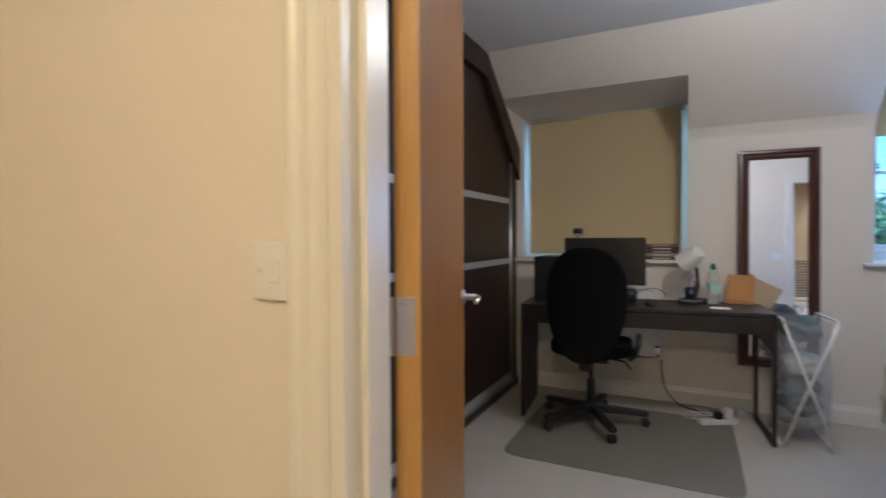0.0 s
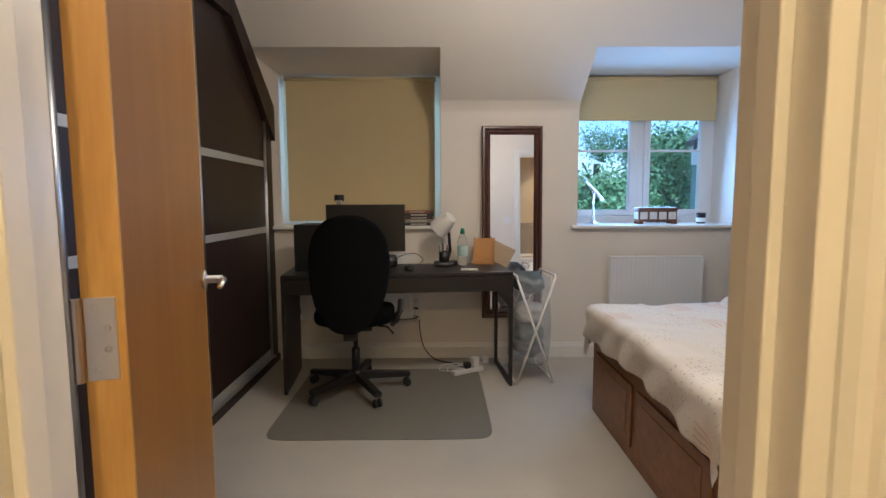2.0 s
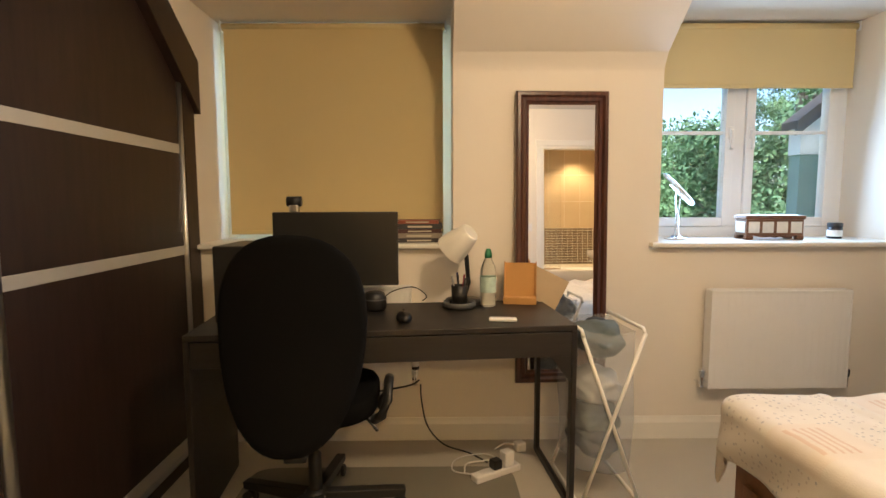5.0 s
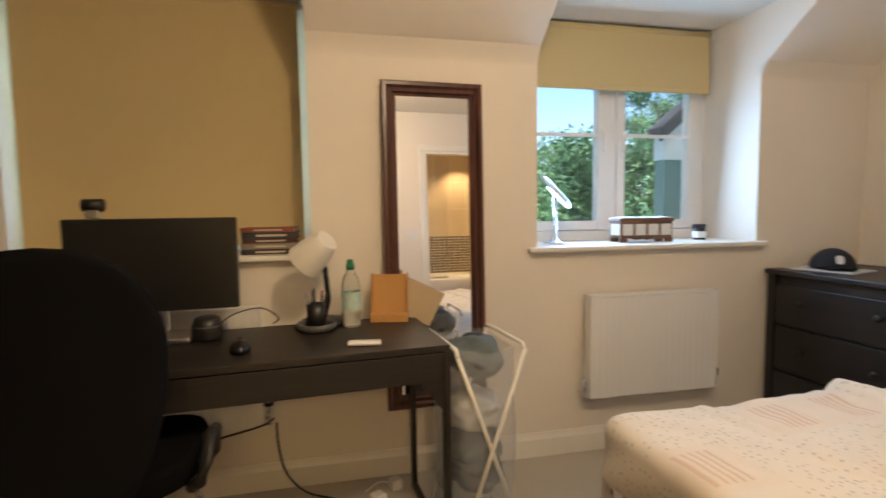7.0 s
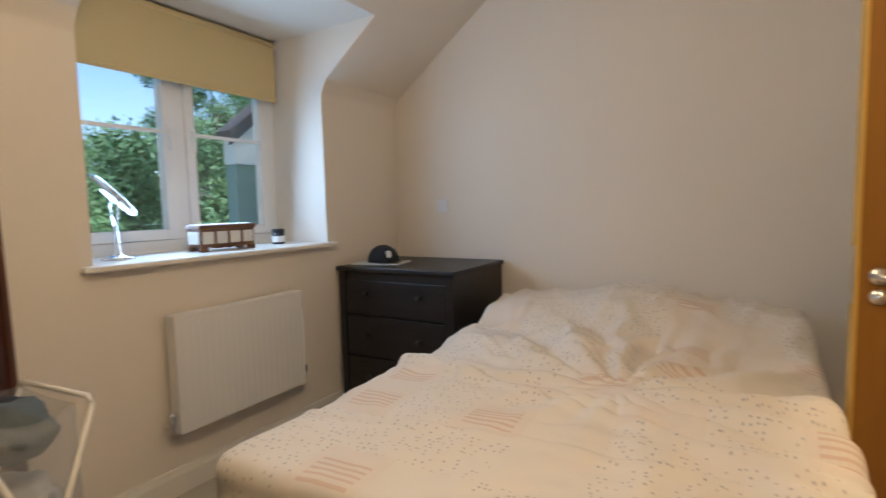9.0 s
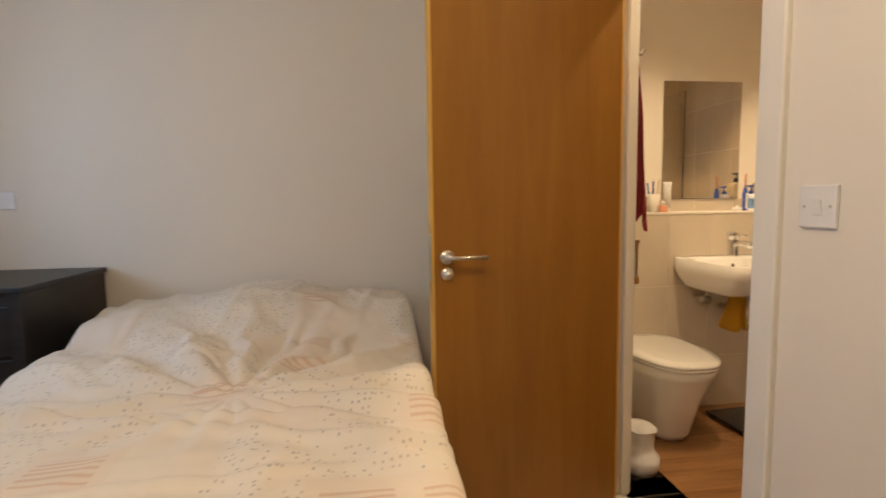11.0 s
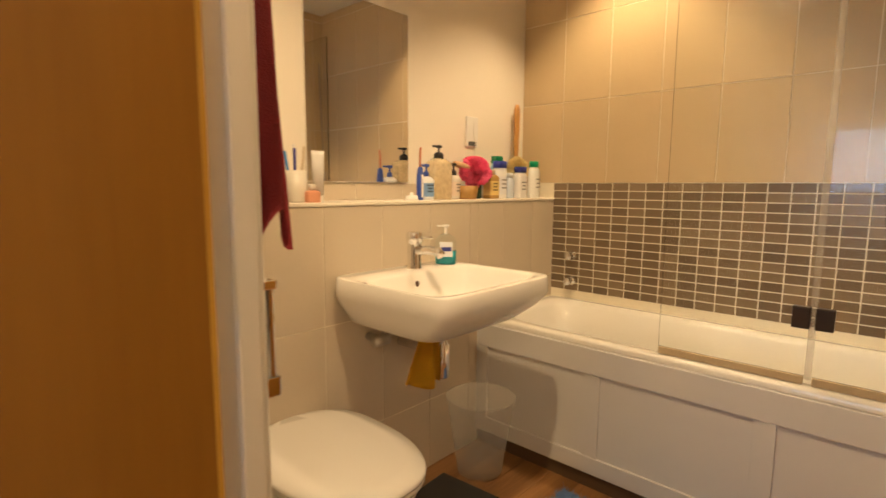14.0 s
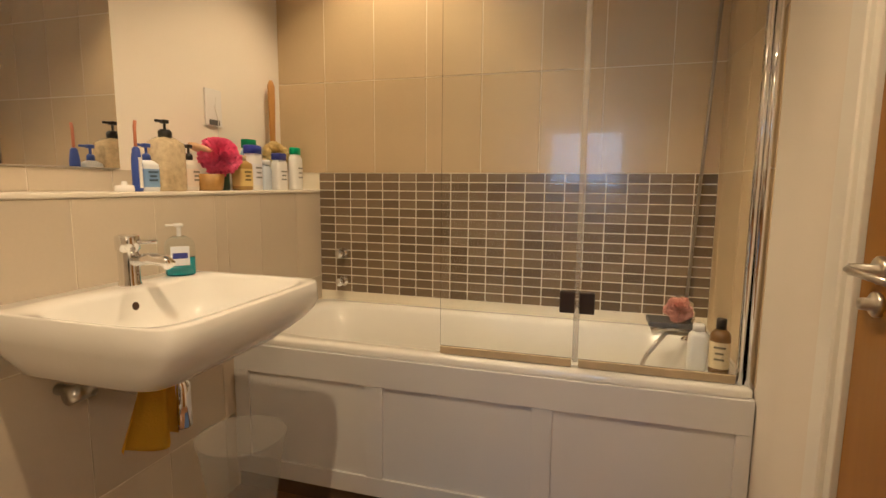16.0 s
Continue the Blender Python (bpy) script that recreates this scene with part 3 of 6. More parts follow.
for k in range(5):
    a = math.radians(72 * k + 9)
    b = bmesh.new()
    c, s = math.cos(a), math.sin(a)
    join(b, prism([(0.02, 0.075), (0.338, 0.062), (0.343, 0.092), (0.02, 0.125)], "y", -0.02, 0.02, 0.004), Matrix.Rotation(a, 4, "Z"))
    leg = part("foot", b, BLKP, ch)
    w = bmesh.new()
    for dx in (-0.014, 0.014):
        join(w, lathe([(0.018, -0.009), (0.025, -0.006), (0.025, 0.006), (0.018, 0.009)], 18), Matrix.Translation((0.322 * c - dx * s, 0.322 * s + dx * c, 0.0252)) @ Matrix.Rotation(a, 4, "Z") @ Matrix.Rotation(math.pi / 2, 4, "X"))
    part("castor", w, RUBBER, leg)

# chair mat
MATM = mat("grey_chair_mat", (0.20, 0.185, 0.15), 0.5, vary=0.08, scale=5, bump=0.25, bump_scale=350)
ol = [(0.085 + u, 3.37 + v) for u, v in rounded(0.585, 0.53, 64, 14)]
tagged(obj("chair_mat", prism(ol, "z", 0.0005, 0.004), MATM), "grey-brown protective floor mat under the desk chair", "mat")

# standing mirror on the wall
mr = thing("wall_mirror", (0.934, N - 0.036, 1.03), "tall mirror in a dark mahogany moulded frame", "mirror")
mr.matrix_basis = pose(0.934, N - 0.036, 1.03, -2.0, 0, 2.0)
MW, MH = 0.223, 0.705
PROF = [(0, 0), (0.062, 0), (0.062, 0.012), (0.052, 0.016), (0.046, 0.026), (0.030, 0.022), (0.020, 0.032), (0.006, 0.032), (0, 0.024)]
for s in (-1, 1):
    b = bmesh.new()
    ra = [b.verts.new((s * (MW - u), -v, -(MH - u))) for u, v in PROF]
    rb = [b.verts.new((s * (MW - u), -v, MH - u)) for u, v in PROF]
    for k in range(len(PROF)):
        j = (k + 1) % len(PROF)
        b.faces.new((ra[k], ra[j], rb[j], rb[k]))
    bmesh.ops.recalc_face_normals(b, faces=b.faces)
    part("frame_side", b, MAHOGANY, mr)
    b = bmesh.new()
    ra = [b.verts.new((-(MW - u), -v, s * (MH - u))) for u, v in PROF]
    rb = [b.verts.new((MW - u, -v, s * (MH - u))) for u, v in PROF]
    for k in range(len(PROF)):
        j = (k + 1) % len(PROF)
        b.faces.new((ra[k], ra[j], rb[j], rb[k]))
    bmesh.ops.recalc_face_normals(b, faces=b.faces)
    part("frame_rail", b, MAHOGANY, mr)
part("glass", box(-MW + 0.055, MW - 0.055, -0.010, -0.004, -MH + 0.055, MH - 0.055), MIRROR, mr, "silvered mirror glass")


def radiator(x0, x1, z0, z1, label):
    root = thing("radiator", (0, 0, 0), label, "radiator")
    y1 = N - 0.035
    y0 = y1 - 0.055
    n = int((x1 - x0) / 0.034)
    ol = [(x0, y0 + 0.014), (x0, y0)]
    for k in range(n):
        x = x0 + 0.02 + k * (x1 - x0 - 0.04) / (n - 1)
        ol += [(x - 0.010, y0), (x - 0.006, y0 - 0.0007), (x + 0.006, y0 - 0.0007), (x + 0.010, y0)]
    ol += [(x1, y0), (x1, y0 + 0.014)]
    b = prism(ol, "z", z0, z1)
    part("panel", b, RADW, root)
    part("fins", box(x0 + 0.02, x1 - 0.02, y0 + 0.014, y1, z0 + 0.03, z1 - 0.02), RADW, root)
    part("top_grille", box(x0 - 0.003, x1 + 0.003, y0 - 0.004, y1 + 0.004, z1 - 0.006, z1 + 0.006, 0.003), RADW, root)
    part("end_cap", box(x0 - 0.004, x0, y0 - 0.004, y1 + 0.004, z0, z1, 0.001), RADW, root)
    part("end_cap", box(x1, x1 + 0.004, y0 - 0.004, y1 + 0.004, z0, z1, 0.001), RADW, root)
    for x in (x0 - 0.02, x1 + 0.02):
        part("valve", lathe([(0.011, 0), (0.011, 0.05), (0.016, 0.052), (0.018, 0.085), (0.013, 0.09)], 18), CHROME, root).matrix_basis = pose(x, (y0 + y1) / 2, z0 + 0.0)
        part("pipe", tube([(x, (y0 + y1) / 2, z0 + 0.015), (x, y1, z0 + 0.012), (x, N - 0.001, z0 + 0.012)], 0.0075), CHROME, root)
        part("tail", tube([(x, (y0 + y1) / 2, z0 + 0.03), ((x + (x0 if x < x0 else x1)) / 2, (y0 + y1) / 2, z0 + 0.03), (x0 + 0.002 if x < x0 else x1 - 0.002, (y0 + y1) / 2, z0 + 0.03)], 0.01), CHROME, root)
    return root


RADW = mat("white_radiator_enamel", (0.80, 0.79, 0.77), 0.35, vary=0.02)
radiator(1.665, 2.345, 0.29, 0.775, "white panel radiator under the window")
rad = radiator(-0.62, 0.2, 0.31, 0.80, "white ribbed panel radiator behind the desk")
o = part("thermostat_head", lathe([(0.016, 0), (0.021, 0.006), (0.021, 0.05), (0.017, 0.056)], 24), RADW, rad, "white thermostatic valve head", True)
o.matrix_basis = pose(0.22, N - 0.0625, 0.405)
o = part("valve_collar", lathe([(0.019, 0), (0.02, 0.014)], 20), BLKP, rad, "black valve collar", True)
o.matrix_basis = pose(0.22, N - 0.0625, 0.391)

# bed
bd = thing("bed_frame", (0, 0, 0), "brown wood bed base with panelled drawer fronts", "bed")
X0, X1, Y0, Y1 = 1.27, EX - 0.03, 1.88, 3.20
part("foot_panel", box(X0, X0 + 0.03, Y0, Y1, 0.0, 0.43, 0.003), BEDWOOD, bd)
for a, bq in ((Y0 + 0.06, Y0 + 0.66), (Y0 + 0.73, Y1 - 0.06)):
    dr = part("drawer_front", box(X0 - 0.012, X0 - 0.001, a, bq, 0.07, 0.36, 0.003), BEDWOOD, bd)
    part("panel", box(X0 - 0.0155, X0 - 0.012, a + 0.05, bq - 0.05, 0.115, 0.315, 0.0015), BEDWOOD, dr)
for y in (Y0, Y1 - 0.028):
    part("side_rail", box(X0 + 0.03, X1, y, y + 0.028, 0.0, 0.43, 0.003), BEDWOOD, bd)
    for k in range(2):
        a = X0 + 0.10 + k * 0.95
        s = -1 if y == Y0 else 1
        yy = y - 0.010 if y == Y0 else y + 0.028
        dr = part("drawer_front", box(a, a + 0.86, yy, yy + 0.010, 0.07, 0.36, 0.003), BEDWOOD, bd)
        yp = yy - 0.003 if y == Y0 else yy + 0.010
        part("panel", box(a + 0.06, a + 0.80, yp, yp + 0.003, 0.12, 0.31, 0.001), BEDWOOD, dr)
part("slat_deck", box(X0 + 0.03, X1, Y0 + 0.028, Y1 - 0.028, 0.33, 0.36), BEDWOOD, bd)
LINEN = mat("white_mattress", (0.7, 0.68, 0.62), 0.9, vary=0.04, bump=0.3, bump_scale=300)
tagged(obj("mattress", box(X0 + 0.04, X1 - 0.02, Y0 + 0.035, Y1 - 0.035, 0.361, 0.55, 0.04, 4), LINEN), "white mattress hidden under the duvet", "mattress")

# duvet: patchwork print over a draped sheet with folds


def duvet_material():
    m = mat("patchwork_duvet_cotton", (0.72, 0.66, 0.57), 0.9, vary=0.05, scale=3, bump=0.25, bump_scale=260, spec=0.2)
    n, l = m.node_tree.nodes, m.node_tree.links
    b = n["Principled BSDF"]
    base = b.inputs["Base Color"].links[0].from_socket
    co = n.new("ShaderNodeTexCoord")

    def math_node(op, a, bb):
        k = n.new("ShaderNodeMath")
        k.operation = op
        for i, v in enumerate((a, bb)):
            if isinstance(v, (int, float)):
                k.inputs[i].default_value = v
            else:
                l.new(v, k.inputs[i])
        return k.outputs[0]

    def mixed(fac, a, bb):
        k = n.new("ShaderNodeMix")
        k.data_type = "RGBA"
        l.new(fac, k.inputs[0])
        for i, v in ((6, a), (7, bb)):
            if isinstance(v, tuple):
                k.inputs[i].default_value = (*v, 1)
            else:
                l.new(v, k.inputs[i])
        return k.outputs[2]

    uv = co.outputs["UV"]
    # which patch of the quilt a point lies in
    scaled = n.new("ShaderNodeVectorMath")
    scaled.operation = "SCALE"
    scaled.inputs["Scale"].default_value = 1 / 0.20
    l.new(uv, scaled.inputs[0])
    fl = n.new("ShaderNodeVectorMath")
    fl.operation = "FLOOR"
    l.new(scaled.outputs[0], fl.inputs[0])
    wn_ = n.new("ShaderNodeTexWhiteNoise")
    wn_.noise_dimensions = "2D"
    l.new(fl.outputs[0], wn_.inputs["Vector"])
    patch = wn_.outputs["Value"]
    sep = n.new("ShaderNodeSeparateXYZ")
    l.new(uv, sep.inputs[0])
    # small flowers
    vo = n.new("ShaderNodeTexVoronoi")
    vo.voronoi_dimensions = "2D"
    vo.inputs["Scale"].default_value, vo.inputs["Randomness"].default_value = 58, 0.9
    l.new(uv, vo.inputs["Vector"])
    dots = math_node("MULTIPLY", math_node("LESS_THAN", vo.outputs["Distance"], 0.22), math_node("LESS_THAN", patch, 0.62))
    pick = n.new("ShaderNodeSeparateColor")
    l.new(vo.outputs["Color"], pick.inputs[0])
    dots = math_node("MULTIPLY", dots, math_node("LESS_THAN", pick.outputs[0], 0.42))
    flower = mixed(pick.outputs[1], (0.46, 0.44, 0.43), (0.62, 0.53, 0.45))
    # checks and stripes
    sx = math_node("LESS_THAN", math_node("FRACT", math_node("MULTIPLY", sep.outputs[0], 48), 0), 0.42)
    sy = math_node("LESS_THAN", math_node("FRACT", math_node("MULTIPLY", sep.outputs[1], 62), 0), 0.42)
    inner = n.new("ShaderNodeVectorMath")
    inner.operation = "FRACTION"
    l.new(scaled.outputs[0], inner.inputs[0])
    si = n.new("ShaderNodeSeparateXYZ")
    l.new(inner.outputs[0], si.inputs[0])
    inx = math_node("LESS_THAN", math_node("ABSOLUTE", math_node("SUBTRACT", si.outputs[0], 0.5), 0), 0.26)
    iny = math_node("LESS_THAN", math_node("ABSOLUTE", math_node("SUBTRACT", si.outputs[1], 0.5), 0), 0.36)
    inside = math_node("MULTIPLY", inx, iny)
    check = math_node("MULTIPLY", math_node("MULTIPLY", math_node("MAXIMUM", sx, math_node("MULTIPLY", sy, 0.15)), math_node("GREATER_THAN", patch, 0.80)), inside)
    c = mixed(dots, base, flower)
    c = mixed(math_node("MULTIPLY", check, 0.55), c, (0.55, 0.34, 0.22))
    tint = math_node("MULTIPLY", math_node("GREATER_THAN", patch, 0.70), 0.18)
    c = mixed(tint, c, (0.70, 0.52, 0.38))
    l.new(c, b.inputs["Base Color"])
    return m


def duvet():
    x0, x1, y0, y1 = X0 - 0.015, X1 - 0.01, Y0 + 0.0, Y1 + 0.05
    b = bmesh.new()
    uvl = b.loops.layers.uv.new("UVMap")
    nx, ny, over = 210, 170, 0.175
    verts, flat = [], {}
    for i in range(nx + 1):
        row = []
        for j in range(ny + 1):
            px = x0 - over + (x1 - x0 + over) * i / nx
            py = y0 - over + (y1 - y0 + 2 * over) * j / ny
            cx, cy = max(px, x0 + 0.012), min(max(py, y0 + 0.05), y1 - 0.05)
            ex, ey = cx - px, py - cy
            d = math.hypot(ex, ey)
            u, v = (cx - x0) / (x1 - x0), (cy - y0) / (y1 - y0)
            # plump top, raised over the pillows
            pil = 1 / (1 + math.exp(-(cx - 2.72) * 16))
            lobes = 0.85 + 0.15 * math.cos(4 * math.pi * (v - 0.5))
            z = 0.585 + 0.025 * math.sin(math.pi * v) + 0.03 * u + pil * 0.135 * lobes * (0.4 + 0.6 * math.sin(math.pi * min(max(v, 0.0), 1.0)) ** 0.4)
            z -= 0.05 * max(0, u - 0.93) / 0.07
            fold = noise.noise(Vector((cx * 2.3, cy * 2.3, 0.3))) * 0.018 + noise.noise(Vector((cx * 6 + cy * 3, cy * 5, 2.0))) * 0.010
            ridge = 1 - abs(noise.noise(Vector((cx * 3.1 - cy * 2.0, cy * 2.4 + cx, 7.0)))) * 5
            fold += 0.013 * max(0, ridge) * (0.35 + 0.65 * u)
            ridge = 1 - abs(noise.noise(Vector((cx * 2.0 + cy * 4.2, cy * 1.1 - cx * 2, 3.0)))) * 6
            fold += 0.013 * max(0, ridge) * u
            crease = math.exp(-((cx - 2.25 - 0.25 * (cy - 2.5)) / 0.38) ** 2)
            a = math.atan2(cy - 2.45, cx - 2.05)
            fold += crease * 0.026 * math.sin(13 * a + 2.5 * noise.noise(Vector((cx * 3, cy * 3, 5)))) * min(1, math.hypot(cx - 2.05, cy - 2.45) * 3)
            fold += 0.016 * math.exp(-((cx - 1.95 + 0.235 * (2.9 - cy) - 0.02 * math.sin(cy * 5)) / 0.022) ** 2) * (1 if cy < 2.95 else 0.2)
            # sharp pulls fanning out from the middle towards the pillows
            rad = math.hypot(cx - 1.95, cy - 2.45)
            warp = a + 0.22 * noise.noise(Vector((cx * 4, cy * 4, 11.0)))
            pull = max(0, 1 - abs(((warp * 2.9) % 1.0) - 0.5) * 5.5) ** 1.4
            fan = math.exp(-((rad - 0.52) / 0.24) ** 2) * max(0, math.cos(a * 0.9))
            fold += 0.030 * pull * fan
            # long soft creases lying across the bed
            for at, lean, w, h in ((1.62, -0.10, 0.018, 0.018), (1.90, 0.16, 0.016, 0.024), (2.12, -0.22, 0.02, 0.02)):
                q = cx - at - lean * (cy - 2.4) - 0.03 * noise.noise(Vector((cy * 3, at, 0)))
                fold += h * (math.exp(-(q / w) ** 2) - 0.6 * math.exp(-((q - 0.035) / w) ** 2)) * (0.5 + 0.5 * noise.noise(Vector((cy * 2.2, at * 5, 4))))
            fold += 0.004 * noise.noise(Vector((cx * 15, cy * 15, 6.0)))
            z += fold
            x, y = cx, cy
            if d > 0:
                r = 0.034
                hem = 0.10 * noise.noise(Vector((px * 1.8, py * 1.8, 8))) + 0.05 * noise.noise(Vector((px * 6, py * 6, 4)))
                dd = d * (1 + hem)
                if dd < r * math.pi / 2:
                    out, down = r * math.sin(dd / r), r * (1 - math.cos(dd / r))
                else:
                    out, down = r, r + (dd - r * math.pi / 2)
                wave = 0.013 * math.sin((px + py) * 21 + 3 * noise.noise(Vector((px * 2, py * 2, 1)))) * min(1, max(0, (d - 0.06) / 0.1))
                out += wave
                x -= out * ex / d
                y += out * ey / d
                z -= down
            row.append(b.verts.new((x, y, z)))
            flat[row[-1]] = (px, py)
        verts.append(row)
    for i in range(nx):
        for j in range(ny):
            f = b.faces.new((verts[i][j], verts[i + 1][j], verts[i + 1][j + 1], verts[i][j + 1]))
            for lp in f.loops:
                lp[uvl].uv = flat[lp.vert]
    ob = tagged(obj("duvet", b, duvet_material(), smooth=True), "rumpled pale patchwork duvet cover spread over the bed", "duvet")
    so = ob.modifiers.new("thick", "SOLIDIFY")
    so.thickness, so.offset = 0.012, 1
    return ob


duvet()

# chest of drawers in the corner
BLACKWOOD = wood("black_stained_wood", (0.008, 0.007, 0.008), (0.016, 0.014, 0.014), 0.4, "Y", 2.0, bump=0.1)
dc = thing("chest_of_drawers", (0, 0, 0), "black-stained wooden chest of drawers in the corner", "chest of drawers")
CX0, CX1, CY0, CY1, CZ = 2.70, EX - 0.02, 3.375, N - 0.012, 0.865
part("carcass", box(CX0 + 0.02, CX1, CY0 + 0.015, CY1 - 0.015, 0.06, CZ - 0.025), BLACKWOOD, dc)
part("top", box(CX0 - 0.005, CX1, CY0, CY1, CZ - 0.025, CZ, 0.004), BLACKWOOD, dc)
for y in (CY0 + 0.015, CY1 - 0.06):
    part("stile", box(CX0, CX0 + 0.02, y, y + 0.045, 0.0, CZ - 0.025, 0.002), BLACKWOOD, dc)
part("plinth", box(CX0 + 0.003, CX0 + 0.02, CY0 + 0.06, CY1 - 0.06, 0.05, 0.11, 0.002), BLACKWOOD, dc)
for k in range(3):
    z0 = 0.12 + k * 0.238
    d = part("drawer", box(CX0 + 0.004, CX0 + 0.02, CY0 + 0.063, CY1 - 0.063, z0, z0 + 0.222 - (0.03 if k == 2 else 0), 0.0025), BLACKWOOD, dc)
    for y in (CY0 + 0.22, CY1 - 0.22):
        kn = part("knob", lathe([(0.007, 0), (0.008, 0.012), (0.015, 0.018), (0.015, 0.024), (0.008, 0.028)], 18), BLACKWOOD, d, smooth=True)
        kn.matrix_basis = pose(CX0 + 0.004, y, z0 + 0.12, 0, -90, 0)
PAPER = mat("printed_paper", (0.55, 0.56, 0.54), 0.6, vary=0.2, scale=25)
CAPM = mat("black_cap_cotton", (0.010, 0.010, 0.012), 0.9, vary=0.2, bump=0.4, bump_scale=300)
mg = tagged(obj("magazine", box(-0.105, 0.105, -0.15, 0.15, 0.0, 0.009, 0.002), PAPER), "grey printed magazine lying on the chest", "magazine")
mg.matrix_basis = pose(2.90, 3.99, CZ + 0.0005, 0, 0, 14)
cp = thing("baseball_cap", (2.93, 4.0, CZ + 0.01), "black baseball cap with a pale front badge", "cap", 235)
b = bmesh.new()
bmesh.ops.create_uvsphere(b, u_segments=28, v_segments=16, radius=1)
bmesh.ops.delete(b, geom=[v for v in b.verts if v.co.z < -0.01], context="VERTS")
bmesh.ops.transform(b, matrix=Matrix.Diagonal((0.115, 0.095, 0.10, 1)), verts=b.verts)
part("crown", b, CAPM, cp, smooth=True)
b = bmesh.new()
rows = []
for k in range(13):
    a = math.pi * (k / 12 - 0.5)
    rows.append([b.verts.new((0.098 * math.cos(a) + t * 0.085 * math.cos(a), 0.092 * math.sin(a), 0.004 + 0.012 * math.cos(a) * (1 - t) - 0.0 + 0.012 * (1 - abs(math.sin(a))))) for t in (0, 0.5, 1)])
for r0, r1 in zip(rows, rows[1:]):
    for k in range(2):
        b.faces.new((r0[k], r1[k], r1[k + 1], r0[k + 1]))
bmesh.ops.solidify(b, geom=b.faces[:], thickness=0.003)
part("peak", b, CAPM, cp, smooth=True)
b = pad(rounded(0.022, 0.016, 20), 0.004, lambda u, v: 0)
o = part("badge", b, mat("pale_badge", (0.6, 0.6, 0.6), 0.7), cp, "pale embroidered badge")
o.matrix_basis = pose(0.105, 0, 0.05, 0, 65, 0)

# ---- switches and sockets ----
SWP = mat("white_switch_plastic", (0.80, 0.78, 0.76), 0.25, vary=0.01)


def switch(name, m, label, rocker=True, w=0.086):
    root = thing(name, (0, 0, 0), label, "light switch" if rocker else "socket")
    root.matrix_basis = m
    part("plate", box(-w / 2, w / 2, -0.0085, 0, -0.043, 0.043, 0.003), SWP, root)
    if rocker:
        r = part("rocker", box(-0.010, 0.010, -0.0125, -0.008, -0.0165, 0.0165, 0.0015), SWP, root)
        r.matrix_basis = pose(0, 0, 0, 4, 0, 0)
    for x in (-0.03, 0.03):
        s = part("screw", lathe([(0.0035, 0), (0.003, 0.0008)], 12), STEEL, root)
        s.matrix_basis = pose(x, -0.0085, 0, 90, 0, 0)
    return root


switch("light_switch", pose(-0.108, SE - ST, 1.135), "white single light switch on the hall wall")
switch("light_switch", pose(1.517, S, 1.142, 0, 0, 180), "white single light switch beside the bathroom door")
switch("wall_plate", pose(EX, 3.81, 1.20, 0, 0, -90), "white blank wall plate above the chest", False)

# ---- things on and around the desk ----
SCREEN = mat("dark_monitor_screen", (0.014, 0.014, 0.014), 0.32, vary=0.02, spec=0.5)
mo = thing("monitor", (-0.11, 3.90, DZ), "black flat computer monitor on a silver stand", "monitor", 3)
part("housing", box(-0.27, 0.27, -0.012, 0.022, 0.10, 0.425, 0.004), BLKP, mo)
part("screen", box(-0.263, 0.263, -0.0145, -0.0122, 0.118, 0.418), SCREEN, mo, "dark switched-off screen")
part("neck", box(-0.03, 0.03, 0.024, 0.045, 0.02, 0.25, 0.005), ALU, mo)
part("foot", box(-0.12, 0.12, -0.10, 0.065, 0.0, 0.02, 0.006), ALU, mo)
wc_ = thing("webcam", (-0.29, 3.905, DZ + 0.426), "black and silver webcam clipped on the monitor", "webcam")
part("body", tube([(-0.03, 0, 0.045), (0.03, 0, 0.045)], 0.022, 20), BLKP, wc_, smooth=True)
part("clip", box(-0.02, 0.02, -0.018, 0.02, 0.0, 0.03, 0.004), ALU, wc_)
tagged(obj("computer_tower", box(-0.53, -0.35, 3.62, 3.92, DZ, DZ + 0.30, 0.006), BLKP), "small black computer tower standing on the desk", "computer")

lm = thing("desk_lamp", (0.455, 4.0, DZ), "desk lamp with a white cone shade and black arm", "lamp")
LSH = mat("white_lamp_enamel", (0.78, 0.75, 0.68), 0.35, vary=0.02)
part("base", lathe([(0.085, 0), (0.088, 0.006), (0.085, 0.018), (0.02, 0.024)], 36), BLKP, lm, smooth=True)
part("arm", tube([(0.0, 0, 0.02), (0.02, -0.01, 0.10), (0.01, -0.02, 0.22), (-0.01, -0.03, 0.27)], 0.011, 12), BLKP, lm, smooth=True)
sh = part("shade", lathe([(0.072, 0), (0.066, 0.05), (0.052, 0.105), (0.045, 0.13), (0.038, 0.138), (0.037, 0.134), (0.043, 0.127), (0.05, 0.103), (0.064, 0.05), (0.070, 0)], 36, False), LSH, lm, "white enamel cone shade", True)
sh.matrix_basis = pose(-0.065, -0.05, 0.25, 22, 46, 0)
cb = part("shade_back", lathe([(0.03, 0), (0.038, 0.004), (0.038, 0.008)], 30), LSH, sh)
cb.matrix_basis = pose(0, 0, 0.128)

